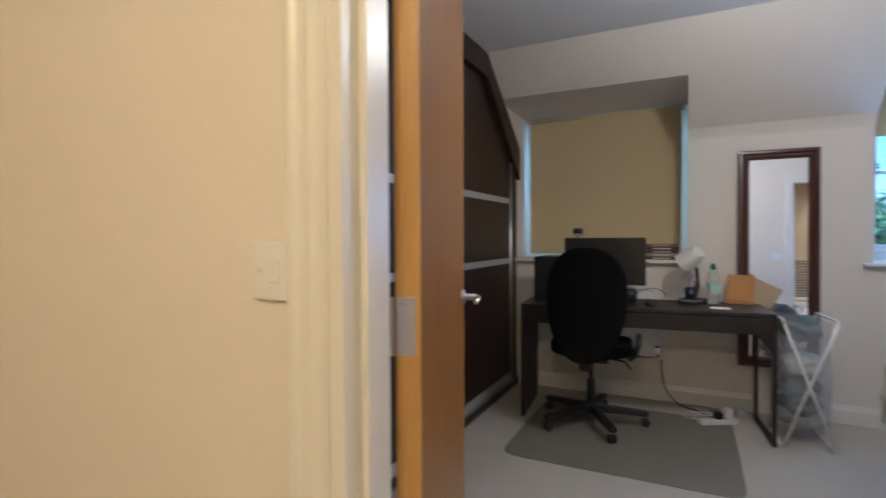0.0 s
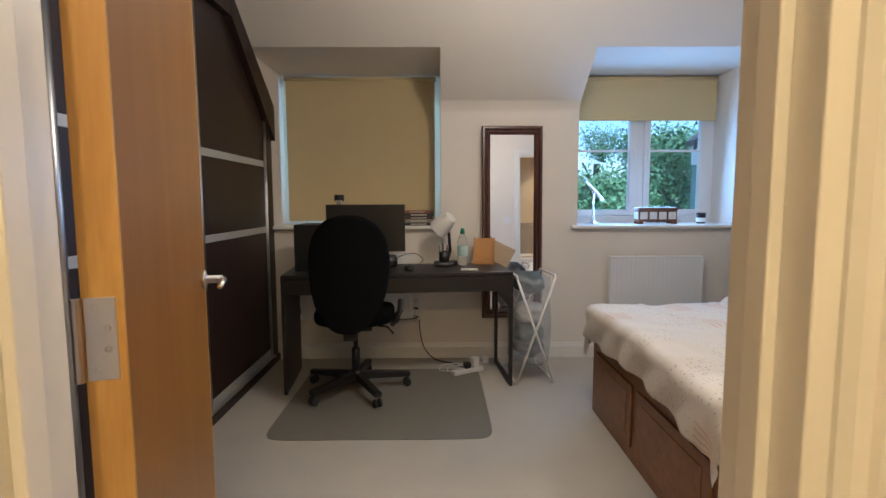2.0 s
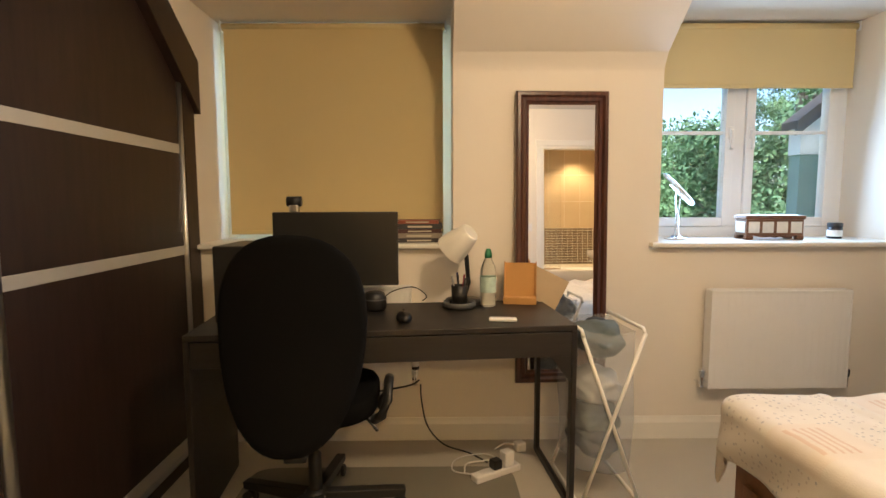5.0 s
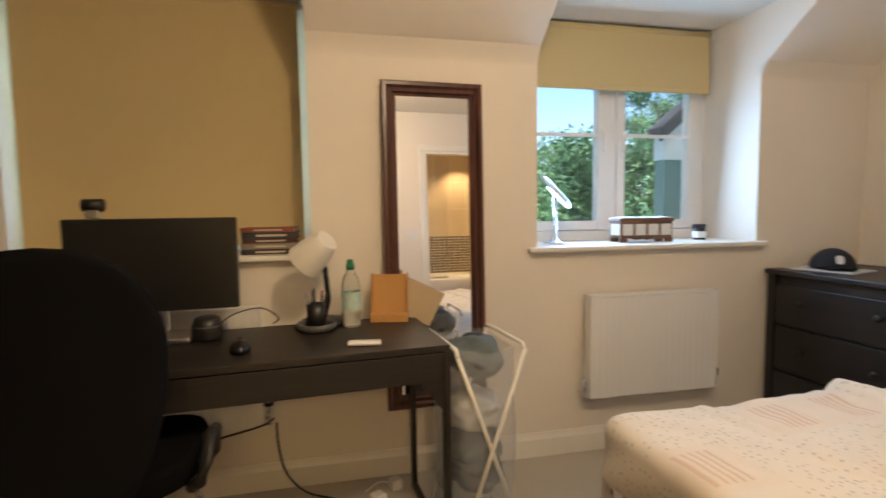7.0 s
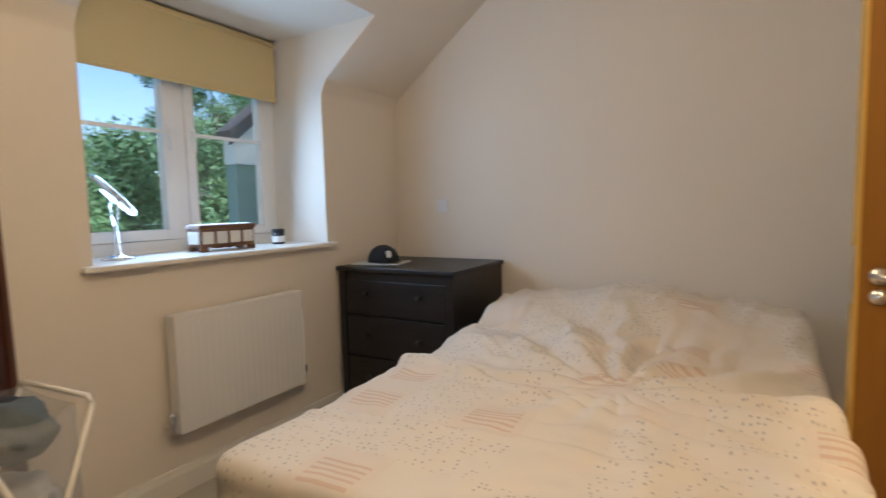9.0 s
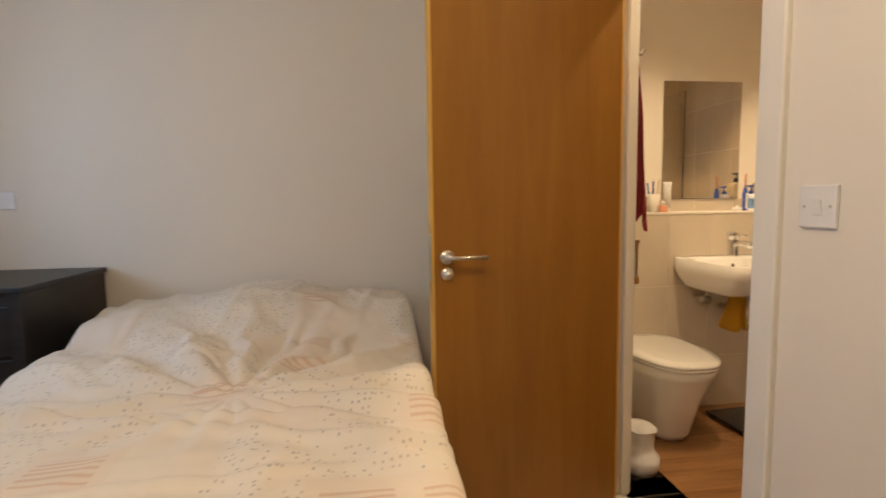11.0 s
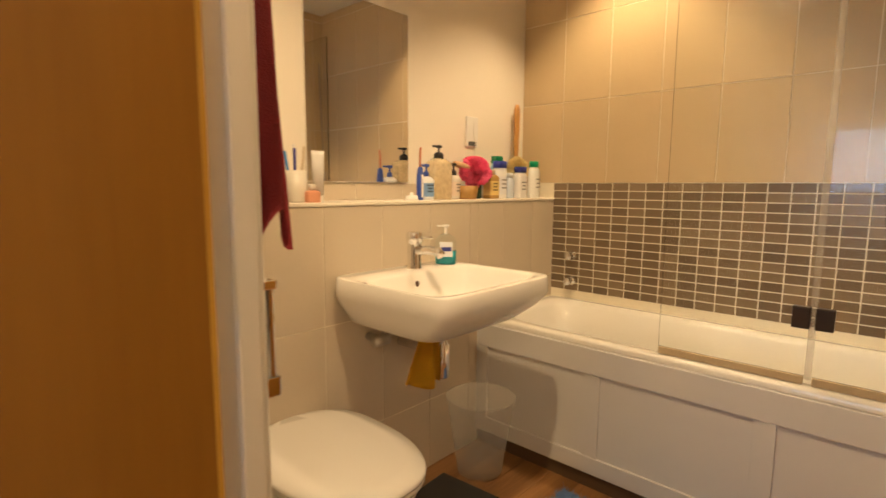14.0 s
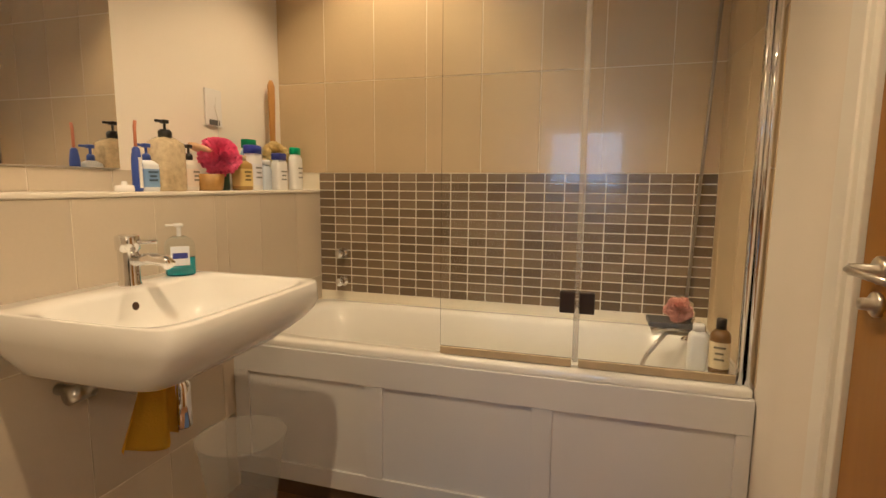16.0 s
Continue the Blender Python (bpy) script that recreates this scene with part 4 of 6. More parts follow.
pp = thing("pen_pot", (0.43, 3.90, DZ), "grey pen pot with pens standing in a dish", "pen pot")
GREYP = mat("grey_plastic", (0.10, 0.10, 0.10), 0.5, vary=0.05)
part("dish", lathe([(0.06, 0), (0.072, 0.008), (0.072, 0.028), (0.066, 0.028), (0.062, 0.012), (0.0, 0.010)], 32), GREYP, pp, smooth=True)
part("pot", lathe([(0.034, 0.012), (0.036, 0.10), (0.033, 0.10), (0.032, 0.016), (0.0, 0.015)], 28), BLKP, pp, smooth=True)
for k, col in enumerate(((0.02, 0.02, 0.02), (0.30, 0.03, 0.06), (0.02, 0.02, 0.10), (0.02, 0.02, 0.02), (0.35, 0.35, 0.35), (0.03, 0.03, 0.03), (0.05, 0.05, 0.05))):
    a = k * 0.9
    part("pen", tube([(0.012 * math.cos(a), 0.012 * math.sin(a), 0.02), (0.038 * math.cos(a), 0.038 * math.sin(a), 0.135 + 0.008 * (k % 3))], 0.0042, 8), mat("pen_plastic", col, 0.35), pp)

bt = thing("water_bottle", (0.56, 3.93, DZ), "clear plastic water bottle with a green cap", "bottle")
CLEARP = glass("clear_plastic", (0.93, 0.97, 0.96), 0.04, 1.2)
part("body", lathe([(0.030, 0.0), (0.036, 0.006), (0.036, 0.05), (0.034, 0.055), (0.036, 0.06), (0.036, 0.15), (0.034, 0.17), (0.022, 0.20), (0.014, 0.212), (0.014, 0.225)], 32), CLEARP, bt, smooth=True)
part("label", lathe([(0.0365, 0.065), (0.0365, 0.135)], 32, False), mat("bottle_label", (0.45, 0.58, 0.52), 0.5, vary=0.35, scale=40), bt, "pale green printed label", True)
part("cap", lathe([(0.016, 0.218), (0.0165, 0.235), (0.012, 0.25), (0.010, 0.258)], 24), mat("green_cap", (0.02, 0.16, 0.07), 0.4), bt, "green screw cap", True)

CARD = mat("brown_cardboard", (0.46, 0.24, 0.07), 0.85, vary=0.06, scale=8, bump=0.1)
cx = thing("cardboard_box", (0.715, 4.0, DZ), "open brown cardboard box leaning against the wall mirror", "box", -10)
part("base", box(-0.075, 0.075, -0.05, 0.0, 0.0, 0.03, 0.002), CARD, cx)
o = part("lid", join(box(-0.075, 0.075, -0.004, 0.0, 0.0, 0.18, 0.001), join(box(-0.075, -0.071, -0.028, -0.004, 0.0, 0.18), box(0.071, 0.075, -0.028, -0.004, 0.0, 0.18))), CARD, cx, "open flap")
o.matrix_basis = pose(0, 0.002, 0.012, -24, 0, 0)
tr = tagged(obj("paper_envelope", box(-0.09, 0.09, -0.002, 0.002, 0, 0.15, 0.001), mat("kraft_paper", (0.42, 0.32, 0.20), 0.85, vary=0.1, bump=0.2)), "crumpled kraft paper envelope leaning by the mirror", "envelope")
tr.matrix_basis = pose(0.80, 4.02, DZ + 0.001, -20, 25, -18)
rm = tagged(obj("remote_control", box(-0.055, 0.055, -0.018, 0.018, 0, 0.014, 0.006, 3), SWP), "small white remote control lying on the desk", "remote control")
rm.matrix_basis = pose(0.59, 3.635, DZ + 0.0005, 0, 0, -8)
ms = thing("mouse", (0.20, 3.66, DZ), "black computer mouse on the desk", "mouse", 10)
b = bmesh.new()
bmesh.ops.create_uvsphere(b, u_segments=20, v_segments=12, radius=1)
bmesh.ops.transform(b, matrix=Matrix.Translation((0, 0, 0.012)) @ Matrix.Diagonal((0.031, 0.055, 0.024, 1)), verts=b.verts)
for v in b.verts:
    v.co.z = max(v.co.z, 0.001)
part("body", b, BLKP, ms, smooth=True)
part("wheel", tube([(-0.004, 0.03, 0.033), (0.004, 0.03, 0.033)], 0.007, 14), RUBBER, ms)
sp = thing("smart_speaker", (0.06, 3.86, DZ), "small round black speaker on the desk", "speaker")
part("body", lathe([(0.044, 0), (0.05, 0.01), (0.05, 0.05), (0.042, 0.075), (0.03, 0.08)], 32), BLKP, sp, smooth=True)
part("ring", lathe([(0.0505, 0.046), (0.0505, 0.052)], 32, False), GREYP, sp)
CABLE = mat("black_cable", (0.012, 0.012, 0.012), 0.5)
CABLEW = mat("white_cable", (0.72, 0.70, 0.66), 0.45)


def cable(name, pts, r, material, label):
    """A smooth cable through points."""
    P = [Vector(p) for p in pts]
    out = []
    for i in range(len(P) - 1):
        p0, p1, p2, p3 = P[max(i - 1, 0)], P[i], P[i + 1], P[min(i + 2, len(P) - 1)]
        for k in range(8):
            t = k / 8
            out.append(0.5 * ((2 * p1) + (p2 - p0) * t + (2 * p0 - 5 * p1 + 4 * p2 - p3) * t * t + (3 * p1 - p0 - 3 * p2 + p3) * t ** 3))
    return tagged(obj(name, tube(out + [P[-1]], r, 8), material, smooth=True), label, "cable")


cable("cable", [(0.06, 3.9, DZ + 0.004), (0.12, 3.95, DZ + 0.06), (0.22, 4.0, DZ + 0.075), (0.28, 4.02, DZ + 0.03), (0.26, 4.03, DZ + 0.004)], 0.0025, CABLE, "thin black cable looping on the desk")
cable("cable", [(0.24, 4.10, 0.34), (0.20, 4.06, 0.33), (0.10, 3.95, 0.35), (0.0, 3.85, 0.37), (-0.1, 3.8, 0.42)], 0.0045, CABLE, "black power cable hanging behind the desk")
cable("cable", [(0.245, 4.15, 0.30), (0.25, 4.13, 0.22), (0.28, 4.11, 0.10), (0.36, 4.08, 0.02), (0.48, 4.02, 0.006), (0.56, 3.93, 0.006)], 0.004, CABLE, "black power cable running down the wall to the floor")
cable("cable", [(0.50, 3.80, 0.02), (0.40, 3.86, 0.006), (0.42, 3.96, 0.008), (0.54, 4.0, 0.01), (0.60, 3.95, 0.012), (0.47, 3.90, 0.02), (0.45, 3.84, 0.008)], 0.0035, CABLEW, "white cable coiled on the floor")
cable("cable", [(0.60, 3.97, 0.05), (0.66, 4.03, 0.05), (0.72, 4.06, 0.02)], 0.003, CABLEW, "white cable between the plugs")
ps = thing("power_strip", (0.59, 3.83, 0.0), "white power strip lying on the carpet", "power strip", 30)
part("body", box(-0.12, 0.12, -0.026, 0.026, 0, 0.032, 0.006), SWP, ps)
for x in (-0.06, 0.0, 0.06):
    part("outlet", box(x - 0.02, x + 0.02, -0.02, 0.02, 0.032, 0.034, 0.0005), SWP, ps)
part("plug", box(-0.025, 0.02, -0.022, 0.022, 0.034, 0.075, 0.006), BLKP, ps, "black plug")
part("adapter", box(0.035, 0.085, -0.025, 0.025, 0.034, 0.10, 0.006), SWP, ps, "white mains adapter")
pl = tagged(obj("mains_plug", box(-0.025, 0.025, -0.025, 0.025, 0, 0.045, 0.008), SWP), "loose white mains plug on the floor", "plug")
pl.matrix_basis = pose(0.73, 4.05, 0.001, 0, 0, 20)

# books on the first sill, things on the second
z = SILL + 0.0245
for k, (w, h, t, col, rz) in enumerate(((0.115, 0.075, 0.022, (0.03, 0.025, 0.03), 3), (0.118, 0.08, 0.024, (0.22, 0.19, 0.16), -2), (0.112, 0.07, 0.02, (0.06, 0.02, 0.02), 5), (0.115, 0.075, 0.026, (0.03, 0.03, 0.035), 1), (0.11, 0.07, 0.018, (0.25, 0.07, 0.04), -4))):
    bk = thing("book", (0.235 + 0.006 * (k % 2), N + 0.10, z), ("dark", "pale grey", "dark red", "black", "rust red")[k] + " covered book lying in a stack on the sill", "book", rz, "books on the window sill")
    part("cover", join(box(-w, w, -h, h, 0, 0.002), join(box(-w, w, -h, h, t - 0.002, t), box(-w, w, -h - 0.001, -h + 0.002, 0, t, 0.0008))), mat("book_cover", col, 0.4, vary=0.25, scale=30), bk)
    part("pages", box(-w + 0.003, w - 0.003, -h + 0.002, h - 0.003, 0.002, t - 0.002), PAPER, bk)
    part("title", box(-w * 0.5, w * 0.55, -h - 0.0016, -h - 0.001, t * 0.3, t * 0.65), mat("book_title", (0.5, 0.45, 0.35), 0.5), bk)
    z += t + 0.0004
ZS = SILL + 0.0243
jb = thing("jewellery_box", (2.09, N + 0.17, ZS), "carved wooden box with pale mother-of-pearl squares", "box", -3)
CARVED = wood("carved_brown_wood", (0.10, 0.045, 0.022), (0.20, 0.095, 0.045), 0.45, "X", 3)
PEARL = mat("mother_of_pearl", (0.62, 0.60, 0.54), 0.25, vary=0.12, scale=40)
part("body", box(-0.145, 0.145, -0.055, 0.055, 0.022, 0.105, 0.002), CARVED, jb)
part("lid", box(-0.152, 0.152, -0.062, 0.062, 0.106, 0.126, 0.004), CARVED, jb)
part("lid_inlay", box(-0.14, 0.14, -0.05, 0.05, 0.1262, 0.129, 0.001), PEARL, jb)
for k in range(4):
    x = -0.107 + k * 0.0715
    part("inlay", box(x - 0.028, x + 0.028, -0.0585, -0.0552, 0.036, 0.094, 0.0012), PEARL, jb, "mother-of-pearl square")
for s in (-1, 1):
    part("inlay", box(s * 0.1452 if s > 0 else -0.1485, 0.1485 if s > 0 else -0.1452, -0.045, 0.045, 0.036, 0.094, 0.001), PEARL, jb)
    for t in (-1, 1):
        part("foot", box(s * 0.128 - 0.02, s * 0.128 + 0.02, t * 0.045 - 0.014, t * 0.045 + 0.014, 0, 0.022, 0.005), CARVED, jb)
part("apron", prism([(-0.108, 0.022), (0.108, 0.022), (0.06, 0.012), (0.02, 0.016), (0, 0.010), (-0.02, 0.016), (-0.06, 0.012)], "y", -0.058, -0.050), CARVED, jb)
jr = thing("candle_jar", (2.46, N + 0.19, ZS), "small dark jar with a white label and black lid", "jar")
part("jar", lathe([(0.032, 0), (0.034, 0.004), (0.034, 0.06), (0.031, 0.064)], 28), mat("dark_glass_jar", (0.02, 0.02, 0.025), 0.1), jr, smooth=True)
part("label", lathe([(0.0345, 0.012), (0.0345, 0.046)], 28, False), mat("white_label", (0.75, 0.74, 0.72), 0.6), jr, "white label")
part("lid", lathe([(0.035, 0.064), (0.035, 0.082), (0.032, 0.085)], 28), BLKP, jr)
vm = thing("vanity_mirror", (1.60, N + 0.17, ZS), "tilted round chrome vanity mirror on a stand", "mirror", 70)
part("foot", lathe([(0.06, 0), (0.062, 0.006), (0.03, 0.012), (0.012, 0.03), (0.008, 0.14)], 32), CHROME, vm, smooth=True)
o = part("head", lathe([(0.0, -0.009), (0.105, -0.009), (0.113, 0), (0.105, 0.009), (0.0, 0.009)], 40), CHROME, vm, "round swivel mirror", True)
o.matrix_basis = pose(0, 0, 0.265, 48, 0, 0)
part("yoke", tube([(-0.12 * math.cos(a), 0, 0.265 - 0.125 * math.sin(a)) for a in [math.pi * k / 16 for k in range(17)]], 0.004), CHROME, vm)

# laundry bag on a folding frame
BAGP = mat("translucent_bag_film", (0.66, 0.70, 0.76), 0.25, vary=0.06, scale=12, bump=0.6, bump_scale=25, alpha=0.28)
lb = thing("laundry_basket", (1.0, 3.77, 0), "white folding laundry frame holding a translucent bag of clothes", "laundry basket", 6)
for y in (-0.17, 0.17):
    for s in (-1, 1):
        part("leg", tube([(s * 0.125, y + 0.008 * s, 0.006), (-s * 0.125, y + 0.008 * s, 0.70)], 0.0075), GLOSS, lb, smooth=True)
for x in (-0.125, 0.125):
    part("top_bar", tube([(x, -0.175, 0.695), (x, -0.155, 0.715), (x, 0.155, 0.715), (x, 0.175, 0.695)], 0.0075), GLOSS, lb, smooth=True)
    part("foot_bar", tube([(x, -0.17, 0.0085), (x, 0.17, 0.0085)], 0.0075), GLOSS, lb, smooth=True)
b = bmesh.new()
rings = []
for k in range(15):
    t = k / 14
    zz = 0.70 - 0.58 * t
    w, dpt = 0.118 + 0.012 * math.sin(3 * t), 0.165 * (1 - 0.10 * t)
    rings.append([b.verts.new((u + 0.012 * noise.noise(Vector((u * 15, v * 15, zz * 5))), v + 0.012 * noise.noise(Vector((u * 15, v * 15, zz * 5 + 9))), zz + 0.018 * noise.noise(Vector((u * 10, v * 10, zz))))) for u, v in rounded(w, dpt, 40, 4)])
for lo, hi in zip(rings, rings[1:]):
    for k in range(40):
        b.faces.new((lo[k], lo[(k + 1) % 40], hi[(k + 1) % 40], hi[k]))
b.faces.new(rings[-1])
bg = part("bag", b, BAGP, lb, "translucent plastic bag", True)
CLO = [mat("grey_cloth", (0.10, 0.12, 0.12), 0.95, vary=0.2, bump=0.6, bump_scale=90), mat("dark_cloth", (0.03, 0.035, 0.045), 0.95, vary=0.2, bump=0.6, bump_scale=90), mat("white_cloth", (0.55, 0.54, 0.50), 0.95, vary=0.1, bump=0.6, bump_scale=90)]
for k, (x, y, zz, r) in enumerate(((0, -0.06, 0.655, 0.11), (0.02, 0.07, 0.64, 0.105), (0, 0, 0.44, 0.115), (0.01, 0.04, 0.30, 0.115), (-0.01, -0.04, 0.22, 0.11))):
    b = bmesh.new()
    bmesh.ops.create_icosphere(b, subdivisions=4, radius=1)
    for v in b.verts:
        f = 1 + 0.28 * noise.noise(v.co * 1.6 + Vector((k * 3.1, 0, 0))) + 0.10 * noise.noise(v.co * 5 + Vector((k, 7, 0)))
        v.co = Vector((v.co.x * r * 0.95, v.co.y * r * 1.15, v.co.z * r * 0.62)) * f
    o = tagged(obj("garment", b, CLO[k % 3], smooth=True), ("crumpled grey", "crumpled dark", "crumpled white")[k % 3] + " garment lying in the laundry bag", "clothes")
    o.matrix_basis = pose(1.0 + x * 0.6, 3.77 + y * 0.6, zz)

# ---- outside the window ----
GRASS = mat("lawn", (0.05, 0.09, 0.025), 0.95, vary=0.3, scale=0.6)
b = bmesh.new()
bmesh.ops.create_grid(b, x_segments=2, y_segments=2, size=900)
g = structure("ground", b, GRASS, "green ground outside the house", "ground")
g.matrix_basis = pose(0, 0, -3.0)
LEAF = mat("tree_leaves", (0.15, 0.25, 0.09), 0.6, vary=0.35, scale=1.3, trans=0.0)
LEAF2 = mat("tree_leaves_dark", (0.11, 0.20, 0.08), 0.6, vary=0.35, scale=1.3)
BARK = mat("bark", (0.08, 0.06, 0.04), 0.9, vary=0.3, scale=9, bump=0.8, bump_scale=30)


def tree(x, y, height, spread, material, seed, count, low):
    rnd = random.Random(seed)
    root = thing("tree", (x, y, -3.0), "leafy green garden tree seen through the window", "tree", group="trees behind the house")
    limb = tube([(0, 0, 0), (0.05, 0.03, height * 0.3), (-0.05, 0.05, height * 0.55), (0.06, 0, height * 0.85)], 0.16, 8)
    for k in range(9):
        a = k * 2.4
        h = height * (0.3 + 0.055 * k)
        join(limb, tube([(0, 0, h), (spread * 0.35 * math.cos(a), spread * 0.35 * math.sin(a), h + 0.5), (spread * 0.75 * math.cos(a), spread * 0.75 * math.sin(a), h + 1.0)], 0.05, 6))
    part("trunk", limb, BARK, root, smooth=True)
    blobs = []
    for k in range(34):
        t = rnd.random()
        a, rr = rnd.uniform(0, 2 * math.pi), spread * math.sqrt(rnd.random()) * (1 - 0.45 * t)
        blobs.append((rr * math.cos(a), rr * math.sin(a), height * (low + (1.02 - low) * t), rnd.uniform(0.45, 0.95)))
    vs, fs = [], []
    for k in range(count * 3):
        bx, by, bz, br = rnd.choice(blobs)
        d = Vector((rnd.gauss(0, 1), rnd.gauss(0, 1), rnd.gauss(0, 0.8))).normalized() * br * rnd.uniform(0.35, 1.12)
        c = Vector((bx, by, bz)) + d
        u = Vector((rnd.gauss(0, 1), rnd.gauss(0, 1), rnd.gauss(0, 1))).normalized()
        w = u.cross(d.normalized() + Vector((0, 0, 0.4))).normalized()
        s = rnd.uniform(0.03, 0.085)
        i = len(vs)
        vs += [c - u * s, c + w * s * 0.5, c + u * s, c - w * s * 0.5]
        fs.append((i, i + 1, i + 2, i + 3))
    me = bpy.data.meshes.new("crown")
    me.from_pydata([tuple(v) for v in vs], [], fs)
    me.materials.append(material)
    o = new("crown", me)
    o.parent = root
    return root


tree(3.6, 13.0, 4.9, 2.4, LEAF, 3, 9000, 0.12)
tree(7.0, 13.2, 5.6, 2.2, LEAF2, 5, 9000, 0.12)
tree(8.4, 12.2, 5.1, 1.5, LEAF, 8, 6000, 0.12)
tree(7.8, 17.5, 6.0, 2.8, LEAF, 12, 9000, 0.12)
tree(12.6, 19.0, 9.2, 3.4, LEAF2, 14, 12000, 0.12)
tree(17.5, 24.0, 11.0, 4.4, LEAF, 31, 14000, 0.1)
tree(8.0, 25.0, 7.0, 4.0, LEAF2, 33, 12000, 0.1)
tree(1.2, 18.0, 4.9, 2.6, LEAF2, 15, 7000, 0.12)
tree(14.5, 18.0, 8.0, 3.4, LEAF, 21, 7000, 0.12)
tree(-3.5, 19.0, 5.2, 3.0, LEAF, 22, 6000, 0.12)
RENDER = mat("white_rendered_wall", (0.80, 0.80, 0.78), 0.9, vary=0.04, bump=0.2, bump_scale=40)
ROOFT = mat("dark_roof_tiles", (0.07, 0.06, 0.055), 0.8, vary=0.2, scale=10, bump=0.5, bump_scale=30)
ho = thing("gable_wing", (2.83, 5.19, -3.0), "white rendered gable wing with a dark tiled roof", "house")
part("wall", prism([(0.0, 4.53), (2.0, 4.53), (2.0, 4.75), (1.0, 5.53), (0.0, 4.73)], "y", 0, 0.12), RENDER, ho, "white rendered gable wall")
part("lower_wall", box(0.01, 1.99, 0.012, 0.12, 0.0, 4.528), mat("green_grey_cladding", (0.18, 0.28, 0.24), 0.7, vary=0.15, scale=5, bump=0.3, bump_scale=20), ho, "grey-green clad lower wall")
part("rear_wall", box(0.45, 1.95, 0.122, 0.65, 0.0, 4.7), RENDER, ho)
for m in (0, 1):
    slope = [(-0.045, 4.70), (1.0, 5.545), (1.0, 5.60), (-0.045, 4.755)]
    part("roof", prism([(u if not m else 2.0 - u, v) for u, v in slope], "y", -0.03, 0.14), ROOFT, ho)
    edge = [(-0.045, 4.655), (1.0, 5.50), (1.0, 5.543), (-0.045, 4.698)]
    part("bargeboard", prism([(u if not m else 2.0 - u, v) for u, v in edge], "y", -0.028, -0.002), mat("dark_bargeboard", (0.05, 0.05, 0.06), 0.5), ho)

# ---- bathroom things ----


def loft(levels, cap_first=True, cap_last=True):
    """Rings of equal length joined from first to last."""
    b = bmesh.new()
    rings = [[b.verts.new(p) for p in ring] for ring in levels]
    m = len(rings[0])
    for lo, hi in zip(rings, rings[1:]):
        for k in range(m):
            b.faces.new((lo[k], lo[(k + 1) % m], hi[(k + 1) % m], hi[k]))
    if cap_first:
        b.faces.new(rings[0][::-1])
    if cap_last:
        b.faces.new(rings[-1])
    bmesh.ops.recalc_face_normals(b, faces=b.faces)
    return b


def ring(cx, cy, w, h, z, p, n=56):
    return [(cx + u, cy + v, z) for u, v in rounded(w, h, n, p)]


RIM = 0.575
BPY = -0.302
bt_ = thing("bathtub", (0, 0, 0), "white acrylic bathtub set along the tiled wall", "bathtub")
cx_, cy_ = (BX0 + LX) / 2, (BY0 + BPY) / 2 - 0.006
w_, h_ = (LX - BX0) / 2 - 0.002, (BPY - BY0) / 2 - 0.004
tubm = loft([ring(cx_, cy_, w_, h_, RIM - 0.024, 40), ring(cx_, cy_, w_, h_, RIM - 0.008, 40), ring(cx_, cy_, w_ - 0.006, h_ - 0.006, RIM, 34),
             ring(cx_, cy_, w_ - 0.065, h_ - 0.055, RIM, 7), ring(cx_, cy_, w_ - 0.085, h_ - 0.07, RIM - 0.02, 6), ring(cx_, cy_, w_ - 0.12, h_ - 0.09, RIM - 0.15, 5),
             ring(cx_, cy_, w_ - 0.17, h_ - 0.11, RIM - 0.30, 4.5), ring(cx_, cy_, w_ - 0.26, h_ - 0.15, RIM - 0.37, 4), ring(cx_, cy_, w_ - 0.4, h_ - 0.24, RIM - 0.38, 3.5)], False)
part("shell", tubm, ACRYLIC, bt_, smooth=True)
pn = part("panel", box(BX0 + 0.004, LX - 0.002, BPY - 0.022, BPY - 0.010, 0.06, 0.549), WHITE_PANEL, bt_, "white shaker style front panel with raised rails")
part("top_rail", box(BX0 + 0.004, LX - 0.002, BPY - 0.0098, BPY, 0.45, 0.549, 0.002), WHITE_PANEL, pn)
part("bottom_rail", box(BX0 + 0.004, LX - 0.002, BPY - 0.0098, BPY, 0.06, 0.127, 0.002), WHITE_PANEL, pn)
for a, bb in ((BX0 + 0.004, 1.503), (1.992, 2.052), (2.542, 2.604), (3.06, LX - 0.002)):
    part("stile", box(a, bb, BPY - 0.0096, BPY - 0.0004, 0.1272, 0.4498, 0.001), WHITE_PANEL, pn)
part("plinth", box(BX0 + 0.004, LX - 0.002, BPY - 0.03, BPY - 0.012, 0.0, 0.058), mat("dark_plinth", (0.10, 0.06, 0.03), 0.6), pn)

o = part("waste", lathe([(0.035, 0), (0.034, 0.004), (0.02, 0.006)], 24), CHROME, bt_)
o.matrix_basis = pose(cx_ - 0.42, cy_, RIM - 0.38)
o = part("overflow", lathe([(0.03, 0), (0.03, 0.006), (0.02, 0.009)], 24), CHROME, bt_)
o.matrix_basis = pose(BX0 + 0.105, cy_, RIM - 0.09, 0, 78, 0)
